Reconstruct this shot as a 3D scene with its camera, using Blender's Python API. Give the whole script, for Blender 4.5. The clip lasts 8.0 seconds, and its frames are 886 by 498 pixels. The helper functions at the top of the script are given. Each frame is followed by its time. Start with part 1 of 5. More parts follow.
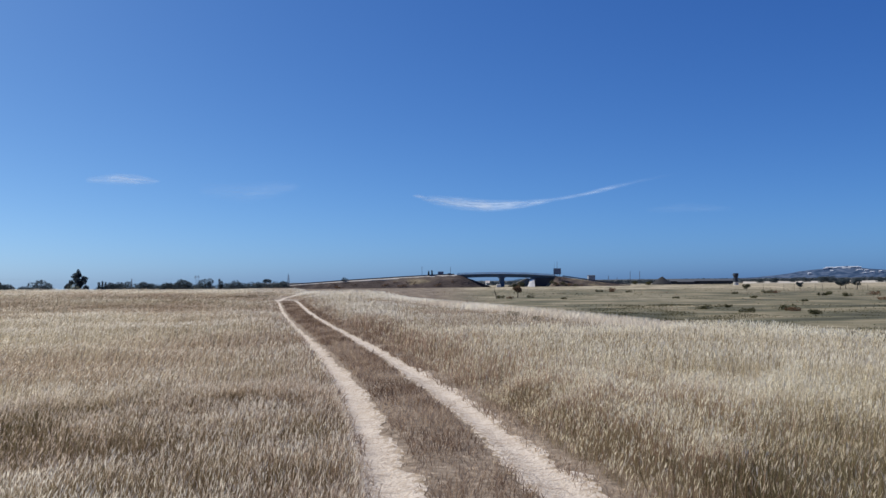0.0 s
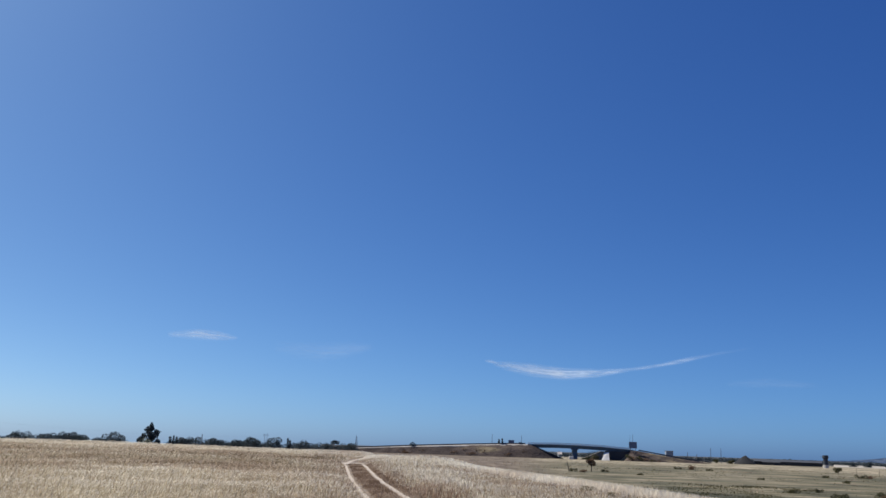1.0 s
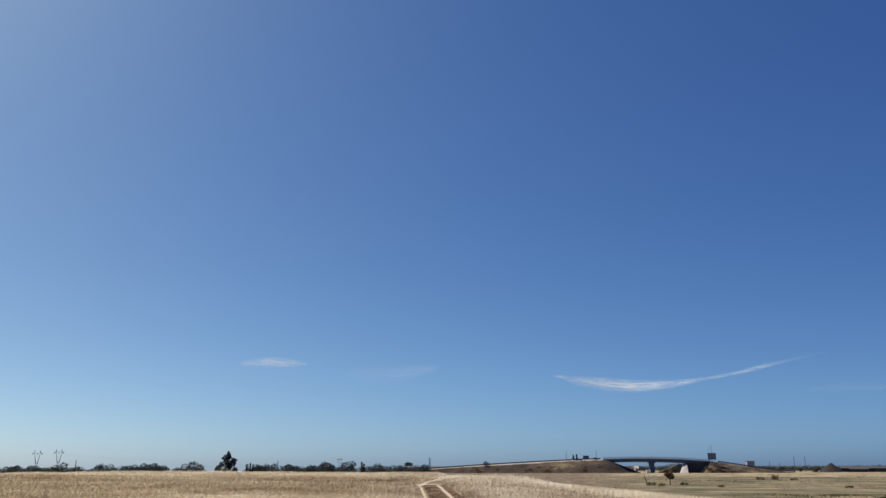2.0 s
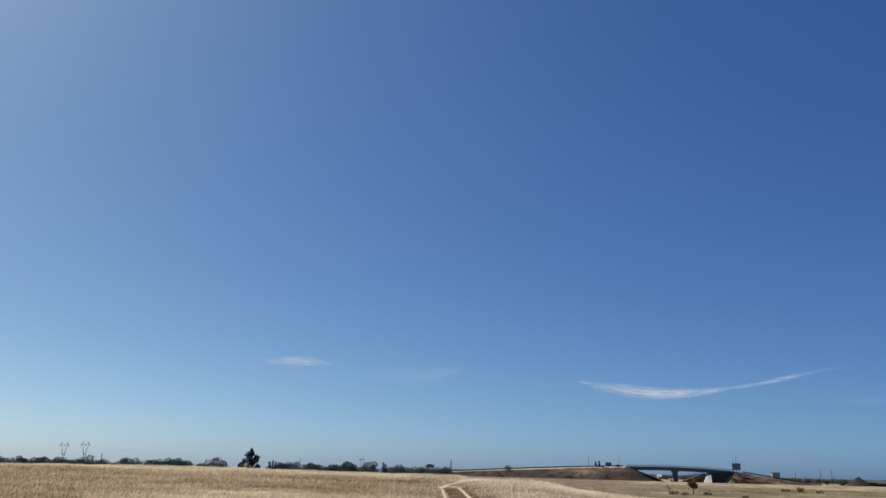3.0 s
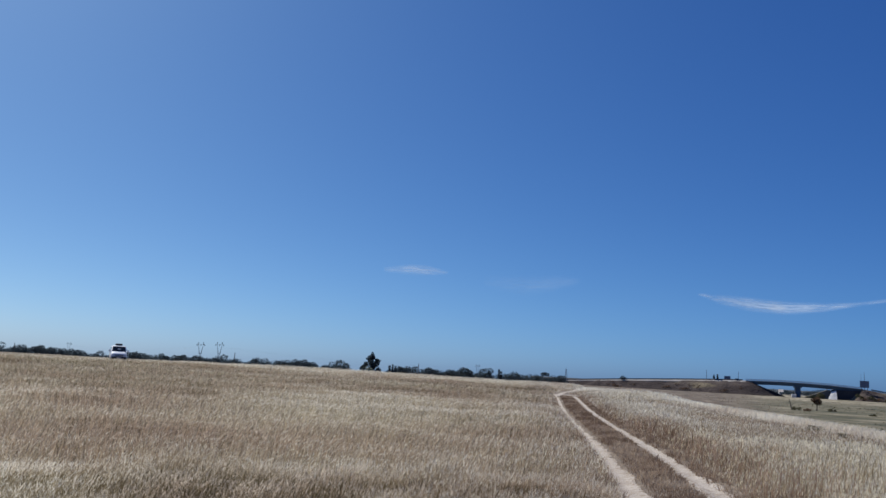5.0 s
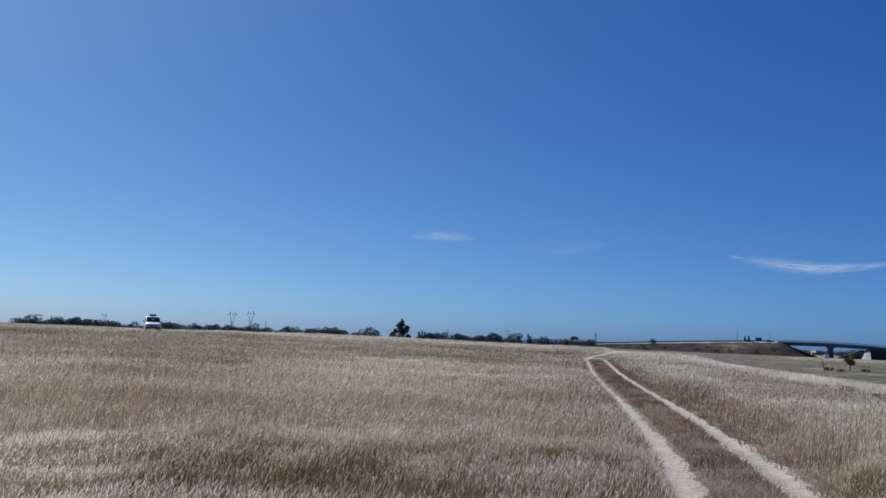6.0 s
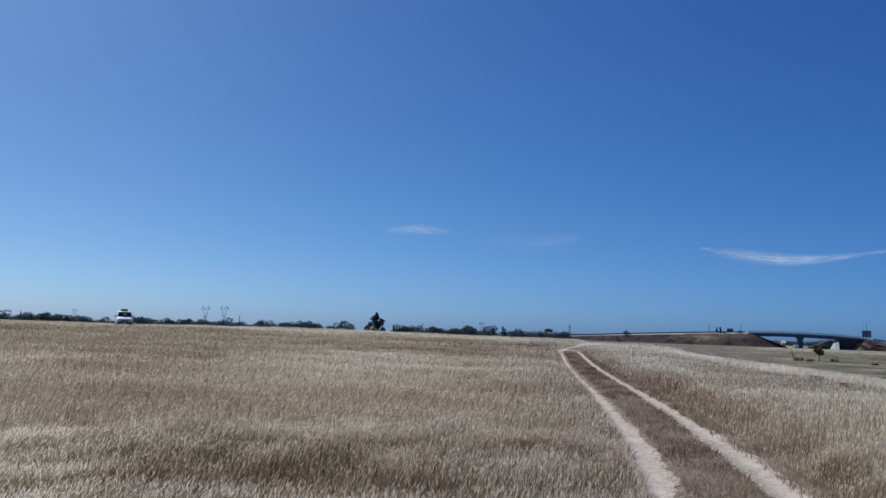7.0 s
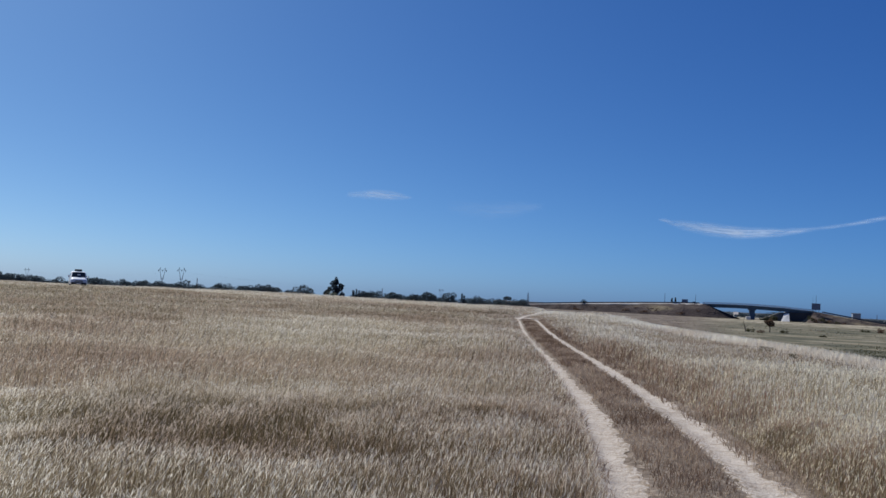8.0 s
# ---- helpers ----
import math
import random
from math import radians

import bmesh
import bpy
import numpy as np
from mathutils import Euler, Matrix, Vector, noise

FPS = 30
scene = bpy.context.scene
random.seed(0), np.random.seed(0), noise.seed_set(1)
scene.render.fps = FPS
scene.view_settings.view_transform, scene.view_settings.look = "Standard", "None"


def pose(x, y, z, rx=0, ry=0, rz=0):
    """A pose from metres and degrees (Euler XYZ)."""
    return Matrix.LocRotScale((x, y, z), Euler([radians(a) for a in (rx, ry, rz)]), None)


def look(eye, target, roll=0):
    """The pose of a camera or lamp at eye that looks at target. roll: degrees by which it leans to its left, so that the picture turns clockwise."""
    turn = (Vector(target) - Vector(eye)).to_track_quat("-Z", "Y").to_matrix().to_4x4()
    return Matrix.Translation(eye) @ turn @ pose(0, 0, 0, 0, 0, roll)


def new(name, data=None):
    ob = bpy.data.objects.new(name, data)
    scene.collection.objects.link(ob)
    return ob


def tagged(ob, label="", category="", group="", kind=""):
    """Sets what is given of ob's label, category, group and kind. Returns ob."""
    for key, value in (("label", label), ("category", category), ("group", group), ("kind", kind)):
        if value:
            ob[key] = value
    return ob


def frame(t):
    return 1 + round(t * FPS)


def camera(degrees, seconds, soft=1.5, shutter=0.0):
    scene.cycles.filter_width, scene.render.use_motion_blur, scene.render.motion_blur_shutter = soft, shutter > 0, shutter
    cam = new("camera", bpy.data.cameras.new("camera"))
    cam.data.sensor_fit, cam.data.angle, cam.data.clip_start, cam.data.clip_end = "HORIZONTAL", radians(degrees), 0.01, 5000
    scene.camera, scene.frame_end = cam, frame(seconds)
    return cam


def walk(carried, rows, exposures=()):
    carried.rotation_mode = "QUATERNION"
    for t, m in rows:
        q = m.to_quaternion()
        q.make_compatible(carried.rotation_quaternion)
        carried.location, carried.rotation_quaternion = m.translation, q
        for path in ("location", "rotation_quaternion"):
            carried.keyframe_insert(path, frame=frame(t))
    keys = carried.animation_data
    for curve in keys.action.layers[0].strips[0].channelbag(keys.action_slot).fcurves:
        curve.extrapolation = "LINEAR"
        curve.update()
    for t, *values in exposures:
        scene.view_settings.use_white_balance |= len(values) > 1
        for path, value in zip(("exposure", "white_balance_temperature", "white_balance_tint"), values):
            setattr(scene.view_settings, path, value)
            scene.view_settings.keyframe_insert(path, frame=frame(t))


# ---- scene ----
cam = camera(55.0, 8.0, soft=1.5)
PATH = [
    (0.0, pose(0.000, -0.000, 1.8, 92.13, 0, -0.02) @ pose(0, 0, 0, 0, 0, -0.60)),
    (0.5, pose(-0.021, -0.000, 1.8, 99.22, 0, 2.64) @ pose(0, 0, 0, 0, 0, 1.80)),
    (1.0, pose(-0.040, -0.002, 1.8, 103.12, 0, 5.04) @ pose(0, 0, 0, 0, 0, 1.90)),
    (1.5, pose(-0.054, -0.003, 1.8, 103.68, 0, 6.85) @ pose(0, 0, 0, 0, 0, 1.21)),
    (2.0, pose(-0.073, -0.006, 1.8, 104.29, 0, 9.38) @ pose(0, 0, 0, 0, 0, -0.12)),
    (2.2, pose(-0.076, -0.006, 1.8, 104.40, 0, 9.72) @ pose(0, 0, 0, 0, 0, 0.12)),
    (3.3, pose(-0.093, -0.010, 1.8, 104.36, 0, 11.89) @ pose(0, 0, 0, 0, 0, 2.07)),
    (3.5, pose(-0.097, -0.011, 1.8, 104.15, 0, 12.47) @ pose(0, 0, 0, 0, 0, 2.44)),
    (4.0, pose(-0.115, -0.015, 1.8, 102.30, 0, 14.80) @ pose(0, 0, 0, 0, 0, 3.16)),
    (4.5, pose(-0.136, -0.021, 1.8, 99.81, 0, 17.61) @ pose(0, 0, 0, 0, 0, 3.27)),
    (5.0, pose(-0.145, -0.024, 1.8, 98.09, 0, 18.86) @ pose(0, 0, 0, 0, 0, 3.17)),
    (5.2, pose(-0.151, -0.026, 1.8, 97.77, 0, 19.58) @ pose(0, 0, 0, 0, 0, 3.16)),
    (6.3, pose(-0.159, -0.029, 1.8, 95.39, 0, 20.65) @ pose(0, 0, 0, 0, 0, 2.23)),
    (6.5, pose(-0.153, -0.027, 1.8, 95.63, 0, 19.81) @ pose(0, 0, 0, 0, 0, 2.35)),
    (7.0, pose(-0.146, -0.024, 1.8, 95.33, 0, 18.87) @ pose(0, 0, 0, 0, 0, 1.96)),
    (7.5, pose(-0.136, -0.021, 1.8, 93.89, 0, 17.61) @ pose(0, 0, 0, 0, 0, 2.40)),
    (8.0, pose(-0.125, -0.018, 1.8, 93.19, 0, 16.13) @ pose(0, 0, 0, 0, 0, 2.92)),
]
walk(cam, PATH, exposures=[(0.0, 0.34, 6350, 10), (0.5, 0.31, 6100, 10), (1.0, 0.33, 6550, 10), (1.5, 0.37, 7550, 10), (2.0, 0.35, 7850, 10), (3.5, 0.28, 7700, 10),
                           (4.0, 0.25, 6950, 10), (4.5, 0.18, 6450, 9), (5.0, 0.05, 6100, 9), (6.5, -0.05, 5800, 9), (8.0, 0.04, 6000, 9)])

# ---------------------------------------------------------------- light
SUN_AZ, SUN_EL = 63.0, 48.0     # degrees to the left of +y, and up
world = bpy.data.worlds.new("sky")
scene.world = world
world.use_nodes = True
wn, wl = world.node_tree.nodes, world.node_tree.links
sky = wn.new("ShaderNodeTexSky")
sky.sky_type = "NISHITA"
sky.sun_disc = False
sky.sun_elevation = radians(SUN_EL)
sky.sun_rotation = radians(360 - SUN_AZ)
sky.air_density, sky.dust_density, sky.ozone_density = 0.4, 1.0, 1.0
# each colour of the clear sky: brought to about 1, deepened, then weighed
split, join = wn.new("ShaderNodeSeparateColor"), wn.new("ShaderNodeCombineColor")
wl.new(sky.outputs[0], split.inputs[0])
for k, (level, power, gain) in enumerate(((0.038, 1.22, 17.8), (0.059, 1.00, 12.1), (0.079, 0.68, 9.6))):
    link = split.outputs[k]
    for operation, value in (("MULTIPLY", level), ("POWER", power), ("MULTIPLY", gain)):
        step = wn.new("ShaderNodeMath")
        step.operation = operation
        step.inputs[1].default_value = value
        wl.new(link, step.inputs[0])
        link = step.outputs[0]
    wl.new(link, join.inputs[k])
wl.new(join.outputs[0], wn["Background"].inputs[0])
wn["Background"].inputs[1].default_value = 0.1

lamp = bpy.data.lights.new("sun", "SUN")
lamp.energy, lamp.angle, lamp.color = 5.0, radians(0.53), (1.0, 0.94, 0.84)
sun = new("sun", lamp)
a, e = radians(SUN_AZ), radians(SUN_EL)
toward = Vector((-math.sin(a) * math.cos(e), math.cos(a) * math.cos(e), math.sin(e)))
sun.matrix_world = look(toward * 100, (0, 0, 0))


# ---------------------------------------------------------------- materials
def material(name, rough=0.9, metal=0.0):
    m = bpy.data.materials.new(name)
    m.use_nodes = True
    b = m.node_tree.nodes["Principled BSDF"]
    b.inputs["Roughness"].default_value, b.inputs["Metallic"].default_value = rough, metal
    b.inputs["Specular IOR Level"].default_value = 0.3
    return m, m.node_tree.nodes, m.node_tree.links, b


def noise_of(n, l, scale, detail=4.0, coords="world", stretch=None):
    """A noise texture in metres of the world, or of the object."""
    tex = n.new("ShaderNodeTexNoise")
    tex.inputs["Scale"].default_value, tex.inputs["Detail"].default_value = scale, detail
    if coords == "world":
        out = n.new("ShaderNodeNewGeometry").outputs["Position"]
    else:
        out = n.new("ShaderNodeTexCoord").outputs["Object"]
    if stretch:
        mp = n.new("ShaderNodeMapping")
        mp.inputs["Scale"].default_value = stretch
        l.new(out, mp.inputs[0])
        out = mp.outputs[0]
    l.new(out, tex.inputs["Vector"])
    return tex.outputs["Fac"]


def ramp(n, l, fac, stops):
    r = n.new("ShaderNodeValToRGB")
    els = r.color_ramp.elements
    while len(els) < len(stops):
        els.new(0.5)
    for el, (p, c) in zip(els, stops):
        el.position, el.color = p, (*c, 1)
    l.new(fac, r.inputs[0])
    return r.outputs[0]


def blend(n, l, fac, c1, c2, mode="MIX"):
    m = n.new("ShaderNodeMix")
    m.data_type, m.blend_type = "RGBA", mode
    if isinstance(fac, float):
        m.inputs[0].default_value = fac
    else:
        l.new(fac, m.inputs[0])
    for sock, c in ((m.inputs[6], c1), (m.inputs[7], c2)):
        if isinstance(c, tuple):
            sock.default_value = (*c, 1)
        else:
            l.new(c, sock)
    return m.outputs[2]


def bump(n, l, b, height, strength, distance):
    bp = n.new("ShaderNodeBump")
    bp.inputs["Strength"].default_value, bp.inputs["Distance"].default_value = strength, distance
    l.new(height, bp.inputs["Height"])
    l.new(bp.outputs[0], b.inputs["Normal"])


def attr(n, name):
    at = n.new("ShaderNodeAttribute")
    at.attribute_name = name
    return at.outputs["Fac"]


def plain(name, colour, rough=0.7, metal=0.0, scale=2.0, amount=0.25, coords="object"):
    """A worn surface: one colour, mottled at two scales."""
    m, n, l, b = material(name, rough, metal)
    dark = tuple(c * (1 - amount) for c in colour)
    light = tuple(min(1.0, c * (1 + amount)) for c in colour)
    big = ramp(n, l, noise_of(n, l, scale, 3, coords), [(0.3, dark), (0.7, light)])
    fine = ramp(n, l, noise_of(n, l, scale * 12, 4, coords), [(0.3, dark), (0.7, light)])
    l.new(blend(n, l, 0.4, big, fine), b.inputs["Base Color"])
    bump(n, l, b, noise_of(n, l, scale * 12, 4, coords), 0.2, 0.02)
    return m


def leafy(name, stops, patch, through_light=0.35, spread=0.35, swing=2.5):
    """Thin plant matter: diffuse and translucent, tinted by patches in the world and a value that each plant carries."""
    m = bpy.data.materials.new(name)
    m.use_nodes = True
    n, l = m.node_tree.nodes, m.node_tree.links
    n.remove(n["Principled BSDF"])
    mixed = n.new("ShaderNodeMath")
    mixed.operation = "MULTIPLY_ADD"
    l.new(attr(n, "vary"), mixed.inputs[0])
    mixed.inputs[1].default_value = spread
    sub = n.new("ShaderNodeMath")
    sub.operation = "SUBTRACT"
    l.new(noise_of(n, l, patch, 3), sub.inputs[0])
    sub.inputs[1].default_value = 0.5
    wider = n.new("ShaderNodeMath")
    wider.operation = "MULTIPLY_ADD"
    l.new(sub.outputs[0], wider.inputs[0])
    wider.inputs[1].default_value, wider.inputs[2].default_value = swing, 0.5 - spread / 2
    l.new(wider.outputs[0], mixed.inputs[2])
    colour = ramp(n, l, mixed.outputs[0], stops)
    d, t = n.new("ShaderNodeBsdfDiffuse"), n.new("ShaderNodeBsdfTranslucent")
    mx = n.new("ShaderNodeMixShader")
    mx.inputs[0].default_value = through_light
    l.new(colour, d.inputs[0])
    l.new(colour, t.inputs[0])
    l.new(d.outputs[0], mx.inputs[1])
    l.new(t.outputs[0], mx.inputs[2])
    l.new(mx.outputs[0], n["Material Output"].inputs[0])
    return m


STRAW_HEAD = leafy("straw_seed_heads", [(0.22, (0.56, 0.447, 0.348)), (0.42, (0.742, 0.658, 0.53)), (0.58, (0.85, 0.785, 0.65)), (0.8, (0.92, 0.87, 0.75))], 0.10, 0.5, 0.5, 1.5)
STRAW_STALK = leafy("straw_stalks", [(0.25, (0.47, 0.34, 0.23)), (0.5, (0.63, 0.53, 0.365)), (0.75, (0.77, 0.69, 0.50))], 0.10, 0.35, 0.45, 1.5)
GOLD_HEAD = leafy("golden_seed_heads", [(0.22, (0.60, 0.485, 0.325)), (0.42, (0.785, 0.69, 0.48)), (0.58, (0.89, 0.81, 0.60)), (0.8, (0.94, 0.88, 0.70))], 0.10, 0.5, 0.5, 1.5)
RED_STALK = leafy("russet_dry_stalks", [(0.25, (0.30, 0.18, 0.125)), (0.5, (0.46, 0.30, 0.215)), (0.75, (0.62, 0.45, 0.34))], 0.3, 0.35, 0.5)
# Browner lower growth, with the shade deep in the stand put into it.
LOW_LEAF = leafy("shade_browned_growth", [(0.22, (0.15, 0.102, 0.062)), (0.36, (0.19, 0.142, 0.08)), (0.55, (0.27, 0.218, 0.125)), (0.78, (0.39, 0.325, 0.20))], 0.10, 0.3, 0.5)
SHORT_GRASS = leafy("short_dry_grass", [(0.25, (0.20, 0.136, 0.094)), (0.5, (0.315, 0.228, 0.163)), (0.75, (0.46, 0.365, 0.27))], 0.6, 0.3, 0.6)
GREEN_STEM = leafy("dull_green_stems", [(0.25, (0.115, 0.094, 0.048)), (0.5, (0.19, 0.16, 0.084)), (0.75, (0.30, 0.255, 0.145))], 0.4, 0.3, 0.5)
OLIVE_HEAD = leafy("olive_grey_seed_heads", [(0.22, (0.30, 0.265, 0.175)), (0.42, (0.44, 0.40, 0.285)), (0.58, (0.56, 0.515, 0.385)), (0.8, (0.68, 0.63, 0.50))], 0.10, 0.5, 0.5, 1.5)
PLAIN_GREEN = leafy("olive_plain_grass", [(0.25, (0.06, 0.058, 0.03)), (0.5, (0.105, 0.097, 0.054)), (0.75, (0.18, 0.16, 0.10))], 0.08, 0.45, 0.5)
# evergreen leaves, lifted and blued with distance haze in the colour
LEAF_DARK = leafy("hazed_evergreen_leaves", [(0.3, (0.044, 0.060, 0.070)), (0.7, (0.088, 0.110, 0.118))], 0.5, 0.35, 0.6)
LEAF_OLIVE = leafy("olive_scrub_leaves", [(0.3, (0.045, 0.047, 0.024)), (0.7, (0.10, 0.098, 0.05))], 0.5, 0.2, 0.6)
LEAF_PALE = leafy("silvery_scrub_leaves", [(0.3, (0.17, 0.19, 0.15)), (0.7, (0.30, 0.32, 0.26))], 0.5, 0.2, 0.6)
SCRUB_RED = leafy("russet_dry_scrub", [(0.3, (0.10, 0.06, 0.04)), (0.7, (0.20, 0.13, 0.08))], 0.5, 0.2, 0.6)
WEED = leafy("dry_weed_leaves", [(0.3, (0.16, 0.14, 0.08)), (0.7, (0.30, 0.26, 0.16))], 0.5, 0.2, 0.6)
BARK = plain("bark", (0.09, 0.07, 0.055), 0.95, scale=3)
CONCRETE = plain("weathered_concrete", (0.40, 0.39, 0.37), 0.85, scale=0.4)
GREY_RENDER = plain("grey_stained_render", (0.205, 0.235, 0.285), 0.9, scale=0.3)
# a paler copy of the concrete, sunlight put into its colour
CONCRETE_SUNLIT = plain("sunlit_pale_concrete", (0.62, 0.60, 0.56), 0.85, scale=0.4)
# Blue-grey paint; its dark tone also carries the shade on slab and pier.
DECK_STEEL = plain("blue_grey_shaded_paint", (0.068, 0.112, 0.165), 0.55, scale=0.5)
RAIL_STEEL = plain("galvanised_railing", (0.52, 0.57, 0.60), 0.5, 0.2, scale=1)
# steel darkened to hold the beams' shade and the road's shadow
BARRIER = plain("shadowed_steel_barrier", (0.075, 0.08, 0.095), 0.6, 0.2, scale=1)
POLE = plain("dark_metal_pole", (0.10, 0.10, 0.11), 0.6, 0.3, scale=1)
WOOD_POLE = plain("weathered_wood_pole", (0.10, 0.085, 0.07), 0.9, scale=2)
LATTICE = plain("galvanised_lattice_steel", (0.22, 0.24, 0.26), 0.55, 0.4, scale=0.3)
SIGN_BACK = plain("grey_sign_panel_back", (0.13, 0.16, 0.22), 0.6, 0.2, scale=0.7)
SIGN_WHITE = plain("white_sign_border", (0.75, 0.76, 0.78), 0.5, scale=0.7, amount=0.06)
PALE_SOIL = plain("pale_bare_soil", (0.33, 0.305, 0.265), 0.95, scale=0.05, amount=0.4, coords="world")
DUSTY_SLOPE = plain("dusty_paved_slope", (0.15, 0.135, 0.118), 0.95, scale=0.3)
VERGE = plain("dusty_gravel_shoulder", (0.36, 0.335, 0.305), 0.95, scale=0.3, coords="world")
ASPHALT = plain("asphalt", (0.06, 0.06, 0.06), 0.9, scale=0.5)
ROOF_DARK = plain("dark_corrugated_roof", (0.055, 0.06, 0.07), 0.7, scale=0.3)
WALL_DARK = plain("dark_shed_shaded_abutment", (0.045, 0.045, 0.05), 0.85, scale=0.3)
WALL_WHITE = plain("white_render", (0.78, 0.77, 0.74), 0.9, scale=0.05, amount=0.1)
# Hilltop houses: distance haze is mixed into wall and roof colours.
WALL_HILL = plain("hazed_white_render", (0.38, 0.42, 0.49), 0.9, scale=0.05, amount=0.12)
ROOF_HILL = plain("hazed_pale_roof", (0.42, 0.44, 0.48), 0.9, scale=0.2)
ROOF_TILE = plain("pale_weathered_roof", (0.42, 0.38, 0.35), 0.9, scale=0.2)
WINDOW_DARK = plain("dark_window_glass", (0.03, 0.035, 0.04), 0.15, scale=0.5)
HEAP = plain("grey_spoil_heap_gravel", (0.021, 0.022, 0.025), 0.95, scale=0.15)
TANK = plain("dark_tank_metal", (0.035, 0.045, 0.062), 0.7, 0.0, scale=0.3)
VAN_WHITE = plain("white_vehicle_paint", (0.80, 0.80, 0.80), 0.25, scale=1.5, amount=0.04)
VAN_BLACK = plain("black_bumper_plastic", (0.03, 0.03, 0.032), 0.5, scale=3)
VAN_GLASS = plain("dark_windscreen_glass", (0.02, 0.025, 0.03), 0.05, scale=1, amount=0.05)
TYRE = plain("tyre_rubber", (0.02, 0.02, 0.02), 0.85, scale=6)
CHROME = plain("wheel_rim_metal", (0.5, 0.5, 0.52), 0.35, 0.9, scale=4, amount=0.1)
LAMP_GLASS = plain("headlight_glass", (0.6, 0.62, 0.65), 0.1, 0.3, scale=4, amount=0.1)
PAPER = plain("pale_paper", (0.6, 0.6, 0.58), 0.8, scale=4, amount=0.1)


def ground_material():
    m, n, l, b = material("dry_ground", 0.95)
    # field floor darkened for the shade under the stand, besides its brown litter
    litter = ramp(n, l, noise_of(n, l, 9.0, 6), [(0.3, (0.05, 0.036, 0.022)), (0.5, (0.11, 0.08, 0.05)), (0.72, (0.22, 0.17, 0.11))])
    patch = ramp(n, l, noise_of(n, l, 0.16, 3), [(0.35, (0.125, 0.092, 0.06)), (0.65, (0.21, 0.165, 0.11))])
    field = blend(n, l, 0.5, litter, patch)
    broad = ramp(n, l, noise_of(n, l, 0.03, 8, stretch=(3.0, 1, 1)), [(0.41, (0.085, 0.075, 0.04)), (0.47, (0.15, 0.13, 0.075)), (0.53, (0.25, 0.212, 0.15)), (0.61, (0.38, 0.33, 0.245))])
    tuft = ramp(n, l, noise_of(n, l, 0.12, 8, stretch=(5, 1, 1)), [(0.40, (0.07, 0.06, 0.033)), (0.5, (0.22, 0.185, 0.12)), (0.6, (0.42, 0.37, 0.265))])
    plain_c = blend(n, l, 0.45, broad, tuft)
    green = ramp(n, l, noise_of(n, l, 0.08, 8, stretch=(1, 2.2, 1)), [(0.37, (0.038, 0.038, 0.020)), (0.46, (0.070, 0.067, 0.037)), (0.55, (0.13, 0.114, 0.069)), (0.64, (0.225, 0.192, 0.125))])
    moist = n.new("ShaderNodeMath")
    moist.operation, moist.use_clamp = "MULTIPLY", True
    l.new(attr(n, "moist"), moist.inputs[0])
    l.new(ramp(n, l, noise_of(n, l, 0.03, 6, stretch=(3, 1, 1)), [(0.36, (0.55, 0.55, 0.55)), (0.48, (1, 1, 1))]), moist.inputs[1])
    plain_c = blend(n, l, moist.outputs[0], plain_c, green)
    rust = ramp(n, l, noise_of(n, l, 0.09, 8, stretch=(3, 1, 1)), [(0.36, (0.07, 0.052, 0.038)), (0.5, (0.12, 0.093, 0.067)), (0.66, (0.21, 0.17, 0.12))])
    plain_c = blend(n, l, attr(n, "russet"), plain_c, rust)
    woods = ramp(n, l, noise_of(n, l, 0.02, 6), [(0.35, (0.035, 0.04, 0.042)), (0.65, (0.065, 0.07, 0.072))])
    plain_c = blend(n, l, attr(n, "wooded"), plain_c, woods)
    turf = ramp(n, l, noise_of(n, l, 12.0, 6), [(0.3, (0.095, 0.072, 0.054)), (0.55, (0.19, 0.15, 0.113)), (0.75, (0.32, 0.265, 0.208))])
    field = blend(n, l, attr(n, "trodden"), field, turf)
    l.new(blend(n, l, attr(n, "lowland"), field, plain_c), b.inputs["Base Color"])
    bump(n, l, b, noise_of(n, l, 14.0, 6), 0.6, 0.05)
    return m


def dirt_material():
    m, n, l, b = material("pale_sandy_dirt", 0.95)
    big = ramp(n, l, noise_of(n, l, 1.3, 5), [(0.3, (0.360, 0.306, 0.257)), (0.7, (0.540, 0.477, 0.414))])
    grit = ramp(n, l, noise_of(n, l, 45.0, 5), [(0.3, (0.288, 0.243, 0.198)), (0.55, (0.486, 0.427, 0.365)), (0.8, (0.612, 0.549, 0.477))])
    c = blend(n, l, 0.5, big, grit)
    cracks = ramp(n, l, noise_of(n, l, 8.0, 8, stretch=(0.6, 1.2, 1)), [(0.36, (0.55, 0.55, 0.55)), (0.46, (0, 0, 0))])
    c = blend(n, l, cracks, c, (0.270, 0.225, 0.184))
    debris = ramp(n, l, noise_of(n, l, 16.0, 6, stretch=(1, 0.6, 1)), [(0.47, (0, 0, 0)), (0.58, (1, 1, 1))])
    amount = n.new("ShaderNodeMath")
    amount.operation = "MULTIPLY"
    l.new(debris, amount.inputs[0])
    l.new(attr(n, "rim"), amount.inputs[1])
    l.new(blend(n, l, amount.outputs[0], c, (0.216, 0.162, 0.099)), b.inputs["Base Color"])
    crust = blend(n, l, 0.5, noise_of(n, l, 30.0, 6), noise_of(n, l, 11.0, 6, stretch=(0.35, 1, 1)))
    bump(n, l, b, crust, 1.0, 0.06)
    return m


